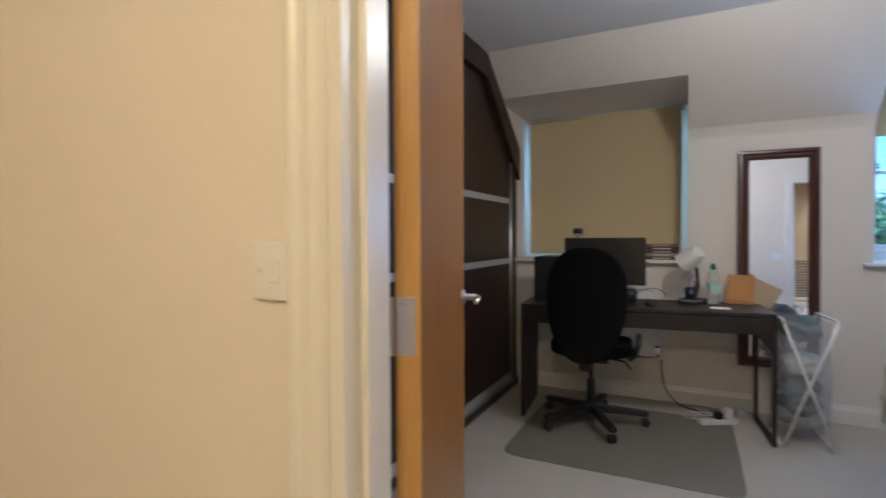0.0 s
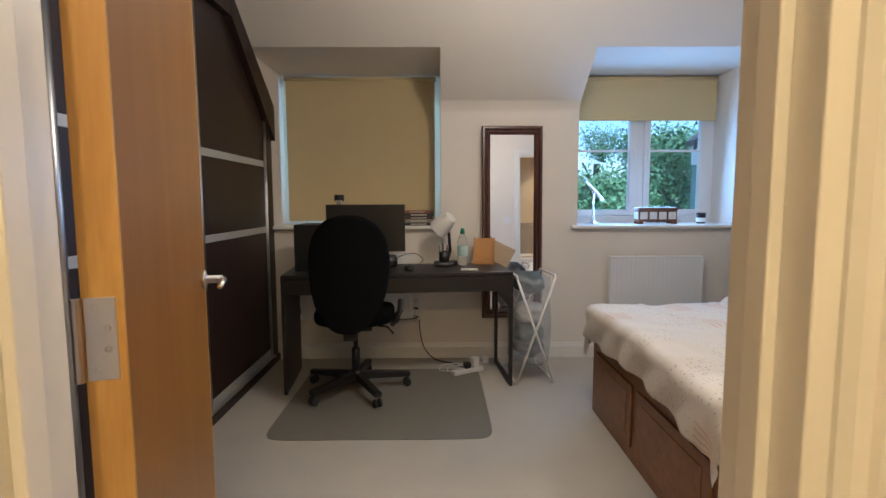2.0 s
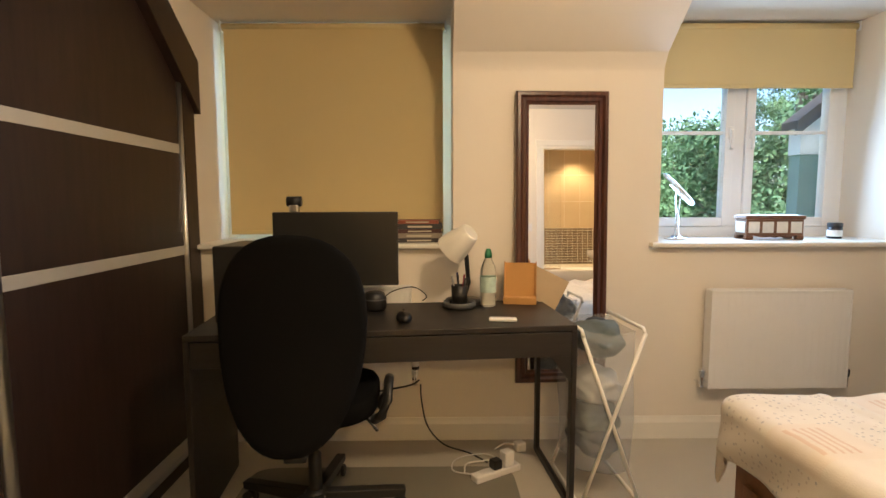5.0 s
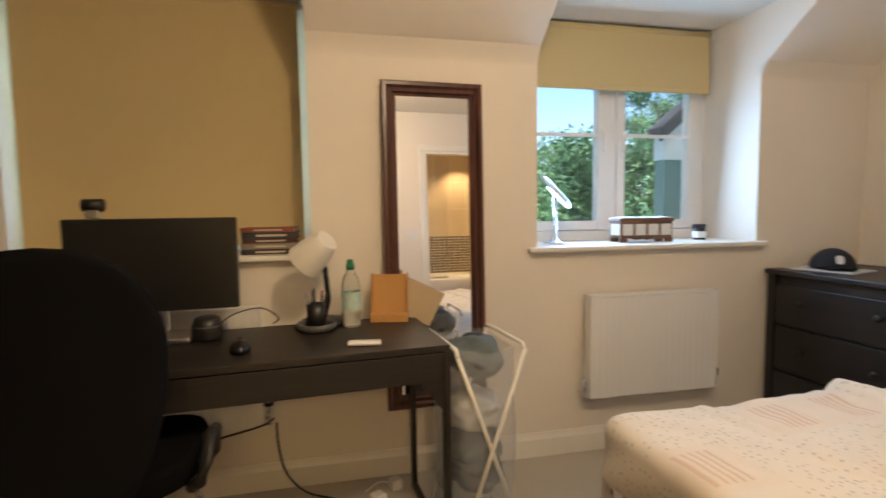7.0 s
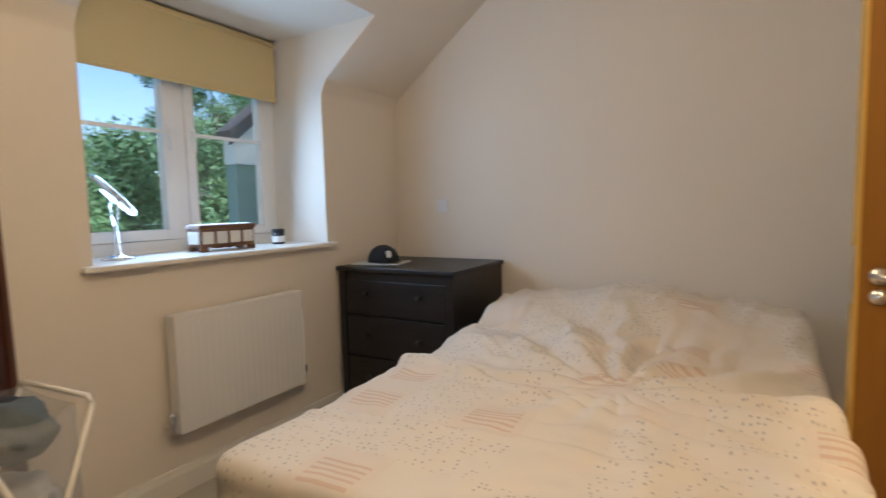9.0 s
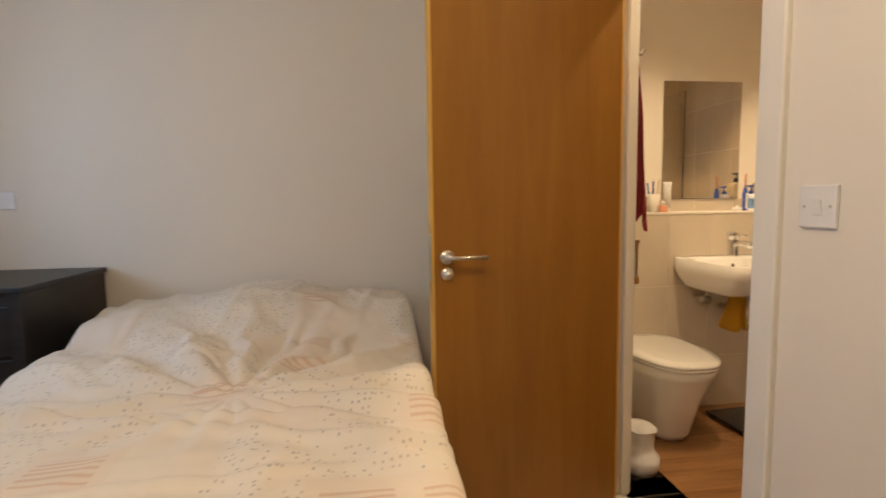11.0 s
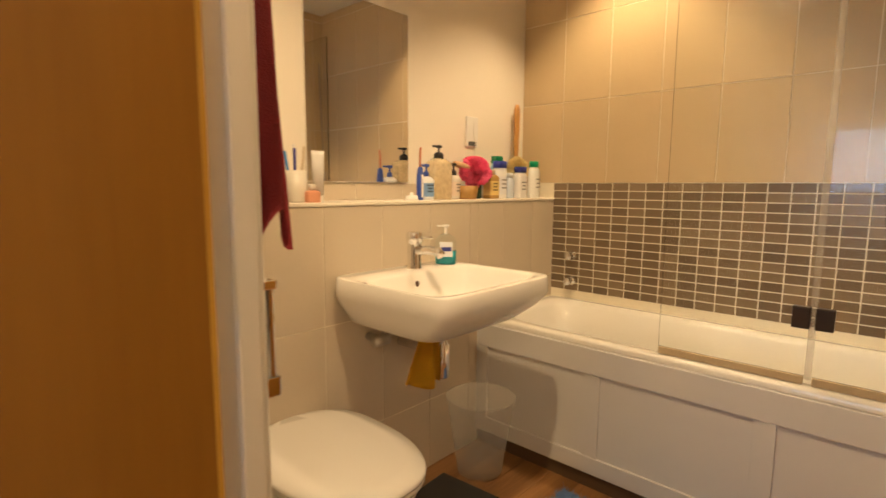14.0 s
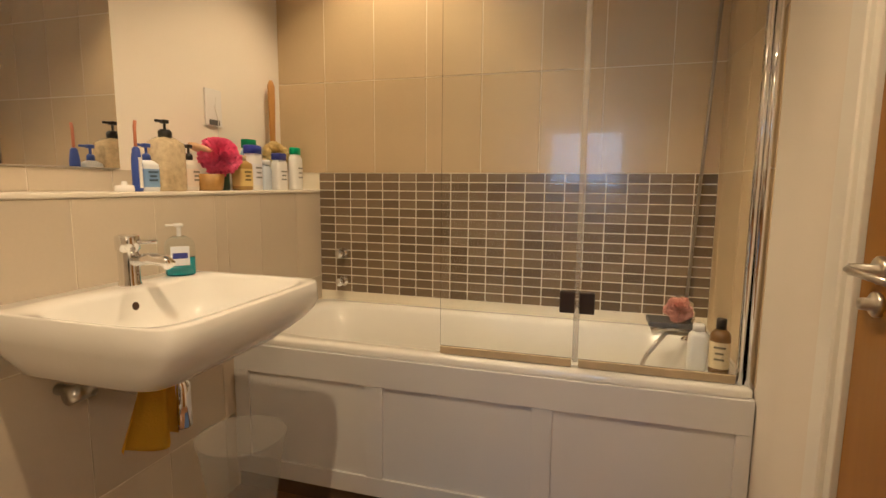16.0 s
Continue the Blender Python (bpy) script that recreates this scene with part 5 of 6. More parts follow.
# shower screen
sc = thing("shower_screen", (0, 0, 0), "folding clear glass shower screen with chrome profiles", "shower screen")
SY = -0.345
SG = glass("screen_glass", (0.97, 0.985, 0.975), 0.0, 1.22)
for a, bb in ((1.505, 1.925), (1.945, 2.355)):
    g = part("pane", box(a, bb, SY - 0.003, SY + 0.003, RIM + 0.028, 1.98), SG, sc, "clear glass pane")
    g.visible_shadow = False
    part("seal", box(a, bb, SY - 0.006, SY + 0.006, RIM + 0.002, RIM + 0.027, 0.003), mat("yellowed_seal", (0.42, 0.33, 0.20), 0.4, vary=0.2, scale=20), sc, "yellowed plastic bottom seal")
part("centre_seal", tube([(1.935, SY, RIM + 0.02), (1.935, SY, 1.98)], 0.009, 12), mat("clear_seal", (0.6, 0.57, 0.5), 0.2, alpha=0.3), sc, smooth=True)
for x in (1.474, 1.495):
    part("wall_profile", tube([(x, SY, RIM + 0.001), (x, SY, 2.0)], 0.0125 if x < 1.48 else 0.009, 18), CHROME, sc, "polished chrome wall profile", True)
for z in (0.775, 1.75):
    for a, bb in ((1.885, 1.929), (1.941, 1.985)):
        part("hinge_clip", box(a, bb, SY - 0.012, SY + 0.012, z - 0.032, z + 0.032, 0.003), mat("dark_bronze_clip", (0.05, 0.035, 0.025), 0.35, metal=0.6), sc, "dark square glass hinge")

# bath mixer at the screen end
bm_ = thing("bath_mixer_tap", (1.56, -0.66, RIM), "chrome bath mixer tap with hand shower hose", "tap")
part("body", join(tube([(0, -0.09, 0.06), (0, 0.09, 0.06)], 0.02, 18), tube([(0, 0, 0.06), (0.07, 0, 0.065), (0.13, 0, 0.045)], 0.014, 14)), CHROME, bm_, smooth=True)
for y in (-0.09, 0.09):
    part("pillar", lathe([(0.022, 0), (0.022, 0.006), (0.013, 0.01), (0.013, 0.05)], 20), CHROME, bm_, smooth=True).matrix_basis = pose(0, y, 0)
    part("handle", lathe([(0.016, 0.07), (0.02, 0.075), (0.02, 0.105), (0.012, 0.11)], 20), CHROME, bm_, smooth=True).matrix_basis = pose(0, y, 0)
part("hose", tube([(0.01, 0.02, 0.05), (0.09, 0.05, 0.06), (0.15, 0.07, -0.02), (0.19, 0.08, -0.12), (0.17, 0.09, -0.2), (0.12, 0.1, -0.24)], 0.007, 12), STEEL, bm_, "ribbed shower hose", True)
part("hand_shower", join(tube([(0.01, 0.0, 0.10), (0.015, 0.01, 0.15), (0.04, 0.02, 0.17)], 0.010, 12), tube([(0.04, 0.02, 0.172), (0.06, 0.03, 0.15)], 0.022, 16)), CHROME, bm_, smooth=True)
rd = thing("riser_rail", (1.62, BY0 + 0.05, 0.66), "slim dark riser rail behind the screen", "shower rail")
part("rail", tube([(-0.07, 0, 0.0), (-0.13, 0, 1.4)], 0.006, 12), mat("dark_rail", (0.42, 0.38, 0.32), 0.3, metal=0.8), rd, smooth=True)
part("bracket", tube([(-0.07, -0.05, 0.02), (-0.07, 0.0, 0.02)], 0.009, 12), STEEL, rd)
tr_ = thing("soap_tray", (1.66, -0.62, RIM + 0.085), "grey plastic tray hung on the bath tap", "tray")
part("tray", box(-0.085, 0.05, -0.05, 0.05, 0, 0.018, 0.004), GREYP, tr_)


def puff(place, r, colour, label, seed):
    """A ruffled net sponge: many thin loops on a ball."""
    rnd = random.Random(seed)
    vs, fs = [], []
    for k in range(900):
        d = Vector((rnd.gauss(0, 1), rnd.gauss(0, 1), rnd.gauss(0, 1))).normalized()
        u = Matrix.Rotation(rnd.uniform(0, 6.28), 3, d) @ d.orthogonal().normalized()
        w = d.cross(u)
        lump = 0.82 + 0.3 * noise.noise(d * 1.8 + Vector((seed, 0, 0)))
        c, s, i = d * r * lump * rnd.uniform(0.72, 0.98), r * rnd.uniform(0.12, 0.22), len(vs)
        for q in range(6):
            t = (q / 5 - 0.5) * 2
            p = c + u * s * t + w * s * 0.45 * math.sin(q * 1.9 + k)
            vs += [p - d * s * 0.9, p + d * s * 0.35 + w * s * 0.2 * math.cos(q * 2.3)]
            if q:
                fs.append((i + 2 * q - 2, i + 2 * q, i + 2 * q + 1, i + 2 * q - 1))
    me = bpy.data.meshes.new("bath_puff")
    me.from_pydata([tuple(v) for v in vs], [], fs)
    me.materials.append(mat("net_sponge", colour, 0.6, vary=0.12, scale=30))
    o = tagged(new("bath_puff", me), label, "sponge")
    o.matrix_basis = pose(*place)
    return o


puff((1.62, -0.60, RIM + 0.142), 0.048, (0.74, 0.40, 0.31), "pale pink ruffled bath puff on the tray", 2)


def bottle(name, place, w, d, h, body, cap, label, label_col=None, cap_h=0.03, cap_w=0.5, p=3.5, pump=False, shoulder=0.82, clear=None, rz=0, bars=3):
    """A bottle of rounded rectangular plan with shoulder, cap or pump and a printed label."""
    w, d, h = w * 1.2, d * 1.15, h * 1.06
    root = thing(name, place, label, "bottle", rz)
    hb = h - cap_h - (0.03 if pump else 0)
    lv = [(0.92, 0.0), (1.0, 0.006), (1.0, hb * shoulder), (0.93, hb * (shoulder + (1 - shoulder) * 0.45)), (max(cap_w * 0.9, 0.4), hb)]
    part("body", loft([ring(0, 0, w * s, d * s, z, p, 32) for s, z in lv]), clear or mat("bottle_plastic", body, 0.3, vary=0.03), root, smooth=True)
    if label_col:
        part("label", loft([ring(0, 0, w * 1.004, d * 1.012, z, p, 32) for z in (hb * 0.14, hb * shoulder * 0.88)], False, False), mat("bottle_label", label_col, 0.45, vary=0.05), root, smooth=True)
        dark = mat("label_print", tuple(c * 0.25 for c in label_col) if sum(label_col) > 1 else (0.7, 0.7, 0.68), 0.5)
        for k in range(bars):
            zz = hb * shoulder * (0.72 - 0.16 * k)
            ww = w * (0.55, 0.4, 0.48, 0.3)[k % 4]
            part("print", box(-ww, ww, -d * 1.03, -d * 1.013, zz, zz + 0.006), dark, root)
    cm = mat("bottle_cap", cap, 0.32)
    cr = min(w, d) * cap_w
    if pump:
        part("collar", lathe([(cr, hb), (cr, hb + cap_h * 0.7), (cr * 0.7, hb + cap_h)], 20), cm, root, smooth=True)
        part("pump_head", join(tube([(0, 0, hb + cap_h), (0, 0, h - 0.008)], 0.004, 10), join(box(-0.010, 0.010, -0.010, 0.010, h - 0.012, h, 0.003), box(-0.034, 0.0, -0.005, 0.005, h - 0.010, h - 0.002, 0.002))), cm, root)
    else:
        part("cap", loft([ring(0, 0, w * cap_w * s, d * min(1, cap_w * 1.15) * s, z, p, 28) for s, z in ((1, hb), (1, h - 0.004), (0.9, h))]), cm, root, smooth=True)
    return root


bottle("shower_oil", (1.53, -0.43, RIM), 0.023, 0.021, 0.155, (0.16, 0.08, 0.02), (0.03, 0.02, 0.015), "brown shampoo bottle with a cream label on the bath rim", (0.62, 0.52, 0.33), 0.03, 0.5, 2.1, rz=167)
bottle("shampoo_bottle", (1.585, -0.45, RIM), 0.022, 0.02, 0.13, (0.70, 0.69, 0.66), (0.75, 0.74, 0.72), "white bottle on the bath rim", None, 0.02, 0.6)

# wall fittings over the bath
for z, nm in ((0.80, "upper"), (0.67, "lower")):
    k = thing("bath_waste_knob" if nm == "lower" else "hand_shower_holder", (2.995, BY0 + 0.012, z), "small chrome wall fitting over the bath", "fitting")
    part("rose", lathe([(0.024, 0), (0.024, 0.006), (0.013, 0.012), (0.013, 0.035), (0.018, 0.037), (0.018, 0.05)], 22), CHROME, k, smooth=True).matrix_basis = pose(0, 0, 0, -90, 0, 0)

# basin
bs = thing("wash_basin", (0, 0, 0), "white ceramic wall-hung wash basin", "basin")
BXc, BYc, BWx, BWy, BZ = 2.862, 0.20, 0.252, 0.272, 0.852
lv = []
for s, z, sh, p in ((0.66, 0.692, 0.07, 6), (0.74, 0.695, 0.055, 7), (0.80, 0.705, 0.042, 8), (0.93, 0.755, 0.014, 10), (0.985, 0.785, 0.003, 11), (0.998, 0.80, 0, 12), (0.998, BZ - 0.003, 0, 10), (0.985, BZ, 0, 10)):
    lv.append([(min(x + sh, LX - 0.001), y, z) for x, y, z in ring(BXc, BYc, BWx * s, BWy * (0.10 + 0.90 * s), z, p)])
for s, z, sh, p in ((0.80, BZ - 0.002, -0.04, 6), (0.77, BZ - 0.012, -0.04, 5.5), (0.70, BZ - 0.06, -0.035, 5), (0.52, BZ - 0.105, -0.03, 4), (0.20, BZ - 0.115, -0.02, 3)):
    lv.append([(BXc + (x - BXc) * 0.88 + sh, y, z) for x, y, z in ring(BXc, BYc, BWx * s, BWy * (0.15 + s), z, p)])
part("bowl", loft(lv), CERAMIC, bs, smooth=True)
# solid disc, coloured dark for the shade inside the overflow hole
o = part("overflow", lathe([(0.011, 0), (0.012, 0.002), (0.008, 0.003)], 20), mat("overflow_hole_shade", (0.05, 0.02, 0.01), 0.4), bs, "overflow hole drawn as a disc in the colour of its shade")
o.matrix_basis = pose(2.988, 0.20, BZ - 0.045, 0, -80, 0)
o = part("waste", lathe([(0.03, 0), (0.028, 0.004), (0.015, 0.006)], 24), CHROME, bs)
o.matrix_basis = pose(BXc - 0.02, BYc, BZ - 0.1145)
tp = thing("basin_tap", (3.03, 0.172, BZ - 0.001), "chrome monobloc basin mixer tap", "tap")
part("body", lathe([(0.027, 0), (0.027, 0.006), (0.0245, 0.012), (0.0245, 0.09), (0.025, 0.094), (0.0285, 0.096), (0.0285, 0.128), (0.025, 0.132)], 30), CHROME, tp, smooth=True)
part("spout", tube([(-0.015, 0, 0.068), (-0.075, 0, 0.075), (-0.118, 0, 0.072), (-0.13, 0, 0.060)], 0.0155, 16), CHROME, tp, smooth=True)
part("lever", tube([(-0.01, -0.005, 0.112), (-0.060, -0.032, 0.114)], 0.0055, 10), CHROME, tp, smooth=True)
tw = thing("bottle_trap", (2.905, 0.16, 0.0), "chrome bottle trap under the basin", "trap")
part("cup", lathe([(0.022, 0.485), (0.026, 0.49), (0.025, 0.60), (0.017, 0.61), (0.017, 0.70)], 24), CHROME, tw, smooth=True)
part("outlet", tube([(0, 0, 0.57), (0.1, 0, 0.57), (LX - 2.905, 0, 0.57)], 0.016, 14), CHROME, tw, smooth=True)
iv = thing("isolating_valve", (3.06, 0.31, 0.62), "chrome supply valve on the wall under the basin", "valve")
part("valve", join(tube([(0.058, 0, 0), (-0.02, 0.0, 0)], 0.014, 14), tube([(-0.01, -0.03, 0), (-0.01, 0.03, 0)], 0.02, 14)), STEEL, iv, smooth=True)
part("pipe", tube([(0, 0, 0), (-0.01, -0.03, 0.05), (-0.02, -0.06, 0.09)], 0.008, 10), STEEL, iv, smooth=True)
# cleaning cloth over the trap
CLOTH = mat("yellow_cloth", (0.72, 0.44, 0.015), 0.9, vary=0.06, bump=0.3, bump_scale=200)
b = bmesh.new()
rows = []
for i in range(15):
    t = i / 14
    rows.append([b.verts.new((2.87 + 0.024 * math.sin(9 * q + 0.6) * (0.3 + t), 0.252 + (0.045 + 0.043 * t) * (2 * q - 1) + 0.025 * t, 0.69 - 0.175 * t - 0.03 * (1 - q) * t + 0.008 * math.sin(8 * q) * t)) for q in [k / 16 for k in range(17)]])
for r0, r1 in zip(rows, rows[1:]):
    for k in range(16):
        b.faces.new((r0[k], r0[k + 1], r1[k + 1], r1[k]))
bmesh.ops.solidify(b, geom=b.faces[:], thickness=0.004)
tagged(obj("cleaning_cloth", b, CLOTH, smooth=True), "yellow cleaning cloth hung over the basin trap", "cloth")
sb = thing("soap_bottle", (3.035, 0.0, BZ), "clear pump bottle of turquoise hand soap", "soap bottle", -135)
part("body", loft([ring(0, 0, 0.040 * s, 0.026 * s, z, 3, 32) for s, z in ((0.92, 0), (0.97, 0.005), (1, 0.085), (0.9, 0.098), (0.4, 0.112))]), glass("clear_soap_plastic", (0.92, 0.97, 0.98), 0.05, 1.25), sb, smooth=True)
part("soap", loft([ring(0, 0, 0.0385 * s, 0.0245 * s, z, 3, 32) for s, z in ((0.92, 0.002), (0.97, 0.006), (1, 0.05))]), mat("turquoise_soap", (0.05, 0.42, 0.50), 0.15), sb, "turquoise liquid soap", True)
part("label", box(-0.024, 0.024, -0.0282, -0.0266, 0.03, 0.085, 0.0005), mat("soap_label", (0.75, 0.78, 0.85), 0.4), sb, "pale label")
part("print", box(-0.019, 0.019, -0.0288, -0.0283, 0.05, 0.066), mat("navy_print", (0.03, 0.04, 0.25), 0.4), sb)
part("pump", join(tube([(0, 0, 0.11), (0, 0, 0.142)], 0.006, 12), join(box(-0.012, 0.012, -0.010, 0.010, 0.138, 0.148, 0.003), box(-0.034, 0, -0.005, 0.005, 0.14, 0.146, 0.002))), SWP, sb)

# mirror over the ledge
bmir = thing("bathroom_mirror", (0, 0, 0), "frameless rectangular wall mirror above the ledge", "mirror")
part("glass", box(BX1 - 0.010, BX1 - 0.004, -0.068, 0.415, 1.157, 1.822, 0.001), MIRROR, bmir)
part("backing", box(BX1 - 0.0038, BX1 - 0.0005, -0.066, 0.413, 1.159, 1.82), GREYP, bmir)
sp_ = thing("shaver_socket", (BX1, -0.49, 1.40), "white shaver socket plate with a dangling thin cord", "socket", -90)
part("plate", box(-0.043, 0.043, -0.009, 0, -0.07, 0.07, 0.003), SWP, sp_)
part("outlet", box(-0.028, 0.028, -0.0105, -0.009, -0.065, -0.045, 0.001), GREYP, sp_)
part("cord", tube([(0.01, -0.012, 0.04), (0.0, -0.014, 0.0), (0.015, -0.014, -0.05), (0.01, -0.013, -0.12), (0.02, -0.02, -0.2)], 0.002, 8), CABLEW, sp_)

# toiletries on the ledge
LZ = LEDGE
th = thing("electric_toothbrush", (3.19, -0.018, LZ), "blue and white electric toothbrush standing upright", "toothbrush")
part("handle", lathe([(0.013, 0), (0.0145, 0.01), (0.0145, 0.09), (0.010, 0.125), (0.006, 0.13)], 20), mat("blue_handle", (0.03, 0.07, 0.36), 0.35), th, "blue handle", True)
part("grip", box(-0.0155, -0.008, -0.006, 0.006, 0.01, 0.10, 0.003), SWP, th)
part("head", tube([(0, 0, 0.13), (0, 0, 0.185), (-0.004, 0, 0.205)], 0.0045, 10), mat("brush_head", (0.55, 0.20, 0.10), 0.5), th, smooth=True)
chg = thing("toothbrush_charger", (3.19, 0.028, LZ), "small white toothbrush charger", "charger")
part("base", lathe([(0.024, 0), (0.026, 0.004), (0.024, 0.018), (0.008, 0.02), (0.007, 0.03)], 24), SWP, chg, smooth=True)
bottle("lotion_bottle", (3.20, -0.062, LZ), 0.027, 0.02, 0.135, (0.70, 0.72, 0.76), (0.04, 0.08, 0.35), "white lotion pump bottle with a blue label", (0.20, 0.34, 0.60), 0.02, 0.5, pump=True, rz=-90)
bottle("bath_foam_bottle", (3.205, -0.142, LZ), 0.045, 0.032, 0.21, (0.5, 0.4, 0.2), (0.01, 0.01, 0.01), "large clear pump bottle with a floral print", None, 0.025, 0.55, 5, pump=True, rz=-90, clear=mat("floral_bottle", (0.62, 0.50, 0.30), 0.08, vary=0.5, scale=70, coat=0.5, alpha=0.55))
bottle("lotion_bottle", (3.205, -0.235, LZ), 0.026, 0.022, 0.145, (0.68, 0.62, 0.55), (0.015, 0.012, 0.012), "slim beige pump bottle with a black pump", (0.72, 0.60, 0.50), 0.022, 0.5, 2.2, pump=True, rz=-80)
bw = thing("wooden_bowl", (3.21, -0.33, LZ), "small woven amber bowl", "bowl")
part("bowl", lathe([(0.042, 0), (0.045, 0.004), (0.052, 0.058), (0.048, 0.058), (0.042, 0.008), (0.0, 0.006)], 30), mat("amber_weave", (0.36, 0.20, 0.05), 0.5, vary=0.3, scale=45), bw, smooth=True)
puff((3.20, -0.375, LZ + 0.118), 0.078, (0.95, 0.16, 0.33), "bright pink ruffled bath puff", 4)
sob = thing("body_brush", (3.235, -0.33, LZ + 0.135), "round wooden body brush lying on the bath puff", "brush")
part("head", lathe([(0.045, 0), (0.05, 0.006), (0.05, 0.014), (0.04, 0.018)], 28), mat("pale_wood", (0.66, 0.42, 0.24), 0.6), sob, smooth=True).matrix_basis = pose(0, 0, 0, 18, -12, 0)
bottle("honey_bottle", (3.195, -0.49, LZ), 0.030, 0.022, 0.125, (0.42, 0.25, 0.06), (0.55, 0.45, 0.30), "amber bottle with a yellow label", (0.72, 0.55, 0.20), 0.02, 0.4, 6, rz=-90)
bottle("green_tube", (3.24, -0.44, LZ), 0.018, 0.018, 0.10, (0.03, 0.07, 0.04), (0.03, 0.07, 0.04), "dark green cosmetic bottle", None, 0.02, 0.9, 2.1)
bottle("body_wash", (3.20, -0.562, LZ), 0.036, 0.022, 0.165, (0.78, 0.78, 0.80), (0.03, 0.05, 0.42), "white body wash bottle with a blue cap", (0.74, 0.75, 0.82), 0.032, 0.95, 3, rz=-84)
bottle("shampoo_bottle", (3.245, -0.60, LZ), 0.032, 0.02, 0.19, (0.30, 0.50, 0.72), (0.0, 0.22, 0.08), "pale blue shampoo bottle with a dark green cap", None, 0.035, 0.8, rz=-90)
bottle("blue_bottle", (3.20, -0.635, LZ), 0.022, 0.018, 0.115, (0.55, 0.62, 0.74), (0.70, 0.72, 0.76), "pale blue and white tube", None, 0.02, 0.9, rz=-90)
bottle("lotion_bottle", (3.19, -0.722, LZ), 0.031, 0.02, 0.145, (0.80, 0.79, 0.78), (0.04, 0.05, 0.30), "white lotion bottle with a navy cap", (0.78, 0.77, 0.76), 0.028, 0.85, 4, rz=-90)
bottle("conditioner_bottle", (3.19, -0.845, LZ), 0.034, 0.021, 0.175, (0.80, 0.80, 0.78), (0.0, 0.36, 0.16), "white conditioner bottle with a green cap", (0.79, 0.79, 0.77), 0.03, 0.72, 2.6, rz=-84)
bottle("clear_bottle", (3.215, -0.79, LZ), 0.010, 0.010, 0.10, (0.6, 0.6, 0.58), (0.7, 0.7, 0.7), "slim clear cosmetic bottle", None, 0.02, 0.9, 2.1)
bb_ = thing("back_brush", (3.285, -0.82, LZ), "long-handled wooden back brush with a yellow sponge", "brush")
part("handle", loft([ring(0, 0, 0.009 * s, 0.016 * s, z, 2.5, 20) for s, z in ((0.7, 0.10), (0.9, 0.2), (1.2, 0.38), (1.25, 0.45), (0.6, 0.475))]), mat("honey_wood", (0.48, 0.24, 0.06), 0.5, vary=0.1), bb_, "varnished wooden handle", True)
puff((3.268, -0.81, LZ + 0.15), 0.066, (0.80, 0.66, 0.32), "pale yellow net sponge", 6)
# the group near the door
for k, (y, h, col, nm, lab) in enumerate(((0.60, 0.085, (0.30, 0.24, 0.16), "tumbler", "smoked glass tumbler on the ledge"), (0.53, 0.10, (0.70, 0.66, 0.58), "toothbrush_cup", "cream toothbrush cup with brushes"))):
    c = thing(nm, (3.20, y, LZ), lab, "cup")
    part("cup", lathe([(0.03, 0), (0.033, 0.004), (0.035, h), (0.031, h), (0.029, 0.008), (0, 0.006)], 28), mat("cup_ceramic", col, 0.3), c, smooth=True)
    for q, cc in enumerate(((0.05, 0.22, 0.55), (0.05, 0.05, 0.30), (0.65, 0.55, 0.40), (0.7, 0.68, 0.65))):
        a = q * 1.6 + k
        part("brush", tube([(0.01 * math.cos(a), 0.01 * math.sin(a), 0.01), (0.03 * math.cos(a), 0.03 * math.sin(a), 0.16 + 0.008 * q)], 0.0045, 8), mat("brush_plastic", cc, 0.4), c) if k or q < 1 else None
tb = thing("toothpaste_tube", (3.19, 0.452, LZ), "white toothpaste tube standing on its cap", "tube")
part("tube", loft([ring(0, 0, 0.016, 0.016, 0.022, 2.1, 28), ring(0, 0, 0.006, 0.024, 0.15, 2.5, 28), ring(0, 0, 0.0015, 0.026, 0.165, 3, 28)]), mat("white_tube", (0.74, 0.72, 0.70), 0.35, vary=0.08, scale=30), tb, smooth=True)
part("cap", lathe([(0.015, 0), (0.016, 0.02), (0.012, 0.023)], 20), SWP, tb)
bottle("perfume_bottle", (3.165, 0.492, LZ), 0.02, 0.014, 0.055, (0.72, 0.34, 0.20), (0.75, 0.72, 0.66), "small peach cosmetic bottle", None, 0.02, 0.45, 5, rz=-90)

# toilet
tl = thing("toilet", (2.60, 0.635, 0), "white back-to-wall ceramic toilet with closed lid", "toilet")


def egg(front, half, z, back=0.52, n=48):
    out = []
    for k in range(n):
        a = 2 * math.pi * k / n
        c, s = math.cos(a), math.sin(a)
        x = front + (back - front) * 0.55 - (back - front) * 0.55 * c if c > 0 else front + (back - front) * 0.55 + (back - front) * 0.45 * min(1, abs(c) ** 0.5)
        y = 1.07 * half * (abs(s) ** 0.75) * (1 if s >= 0 else -1)
        out.append((x, y, z))
    return out


part("pan", loft([egg(0.16, 0.10, 0.0), egg(0.145, 0.115, 0.03), egg(0.09, 0.14, 0.20), egg(0.03, 0.172, 0.33), egg(0.0, 0.178, 0.385)]), CERAMIC, tl, smooth=True)
part("seat", loft([egg(-0.004, 0.18, 0.387), egg(-0.006, 0.183, 0.393), egg(-0.004, 0.181, 0.401)]), CERAMIC, tl, smooth=True)
part("lid", loft([egg(-0.006, 0.183, 0.403), egg(-0.008, 0.186, 0.410), egg(-0.004, 0.182, 0.420), egg(0.05, 0.14, 0.428), egg(0.2, 0.05, 0.430)]), CERAMIC, tl, "closed white lid", True)
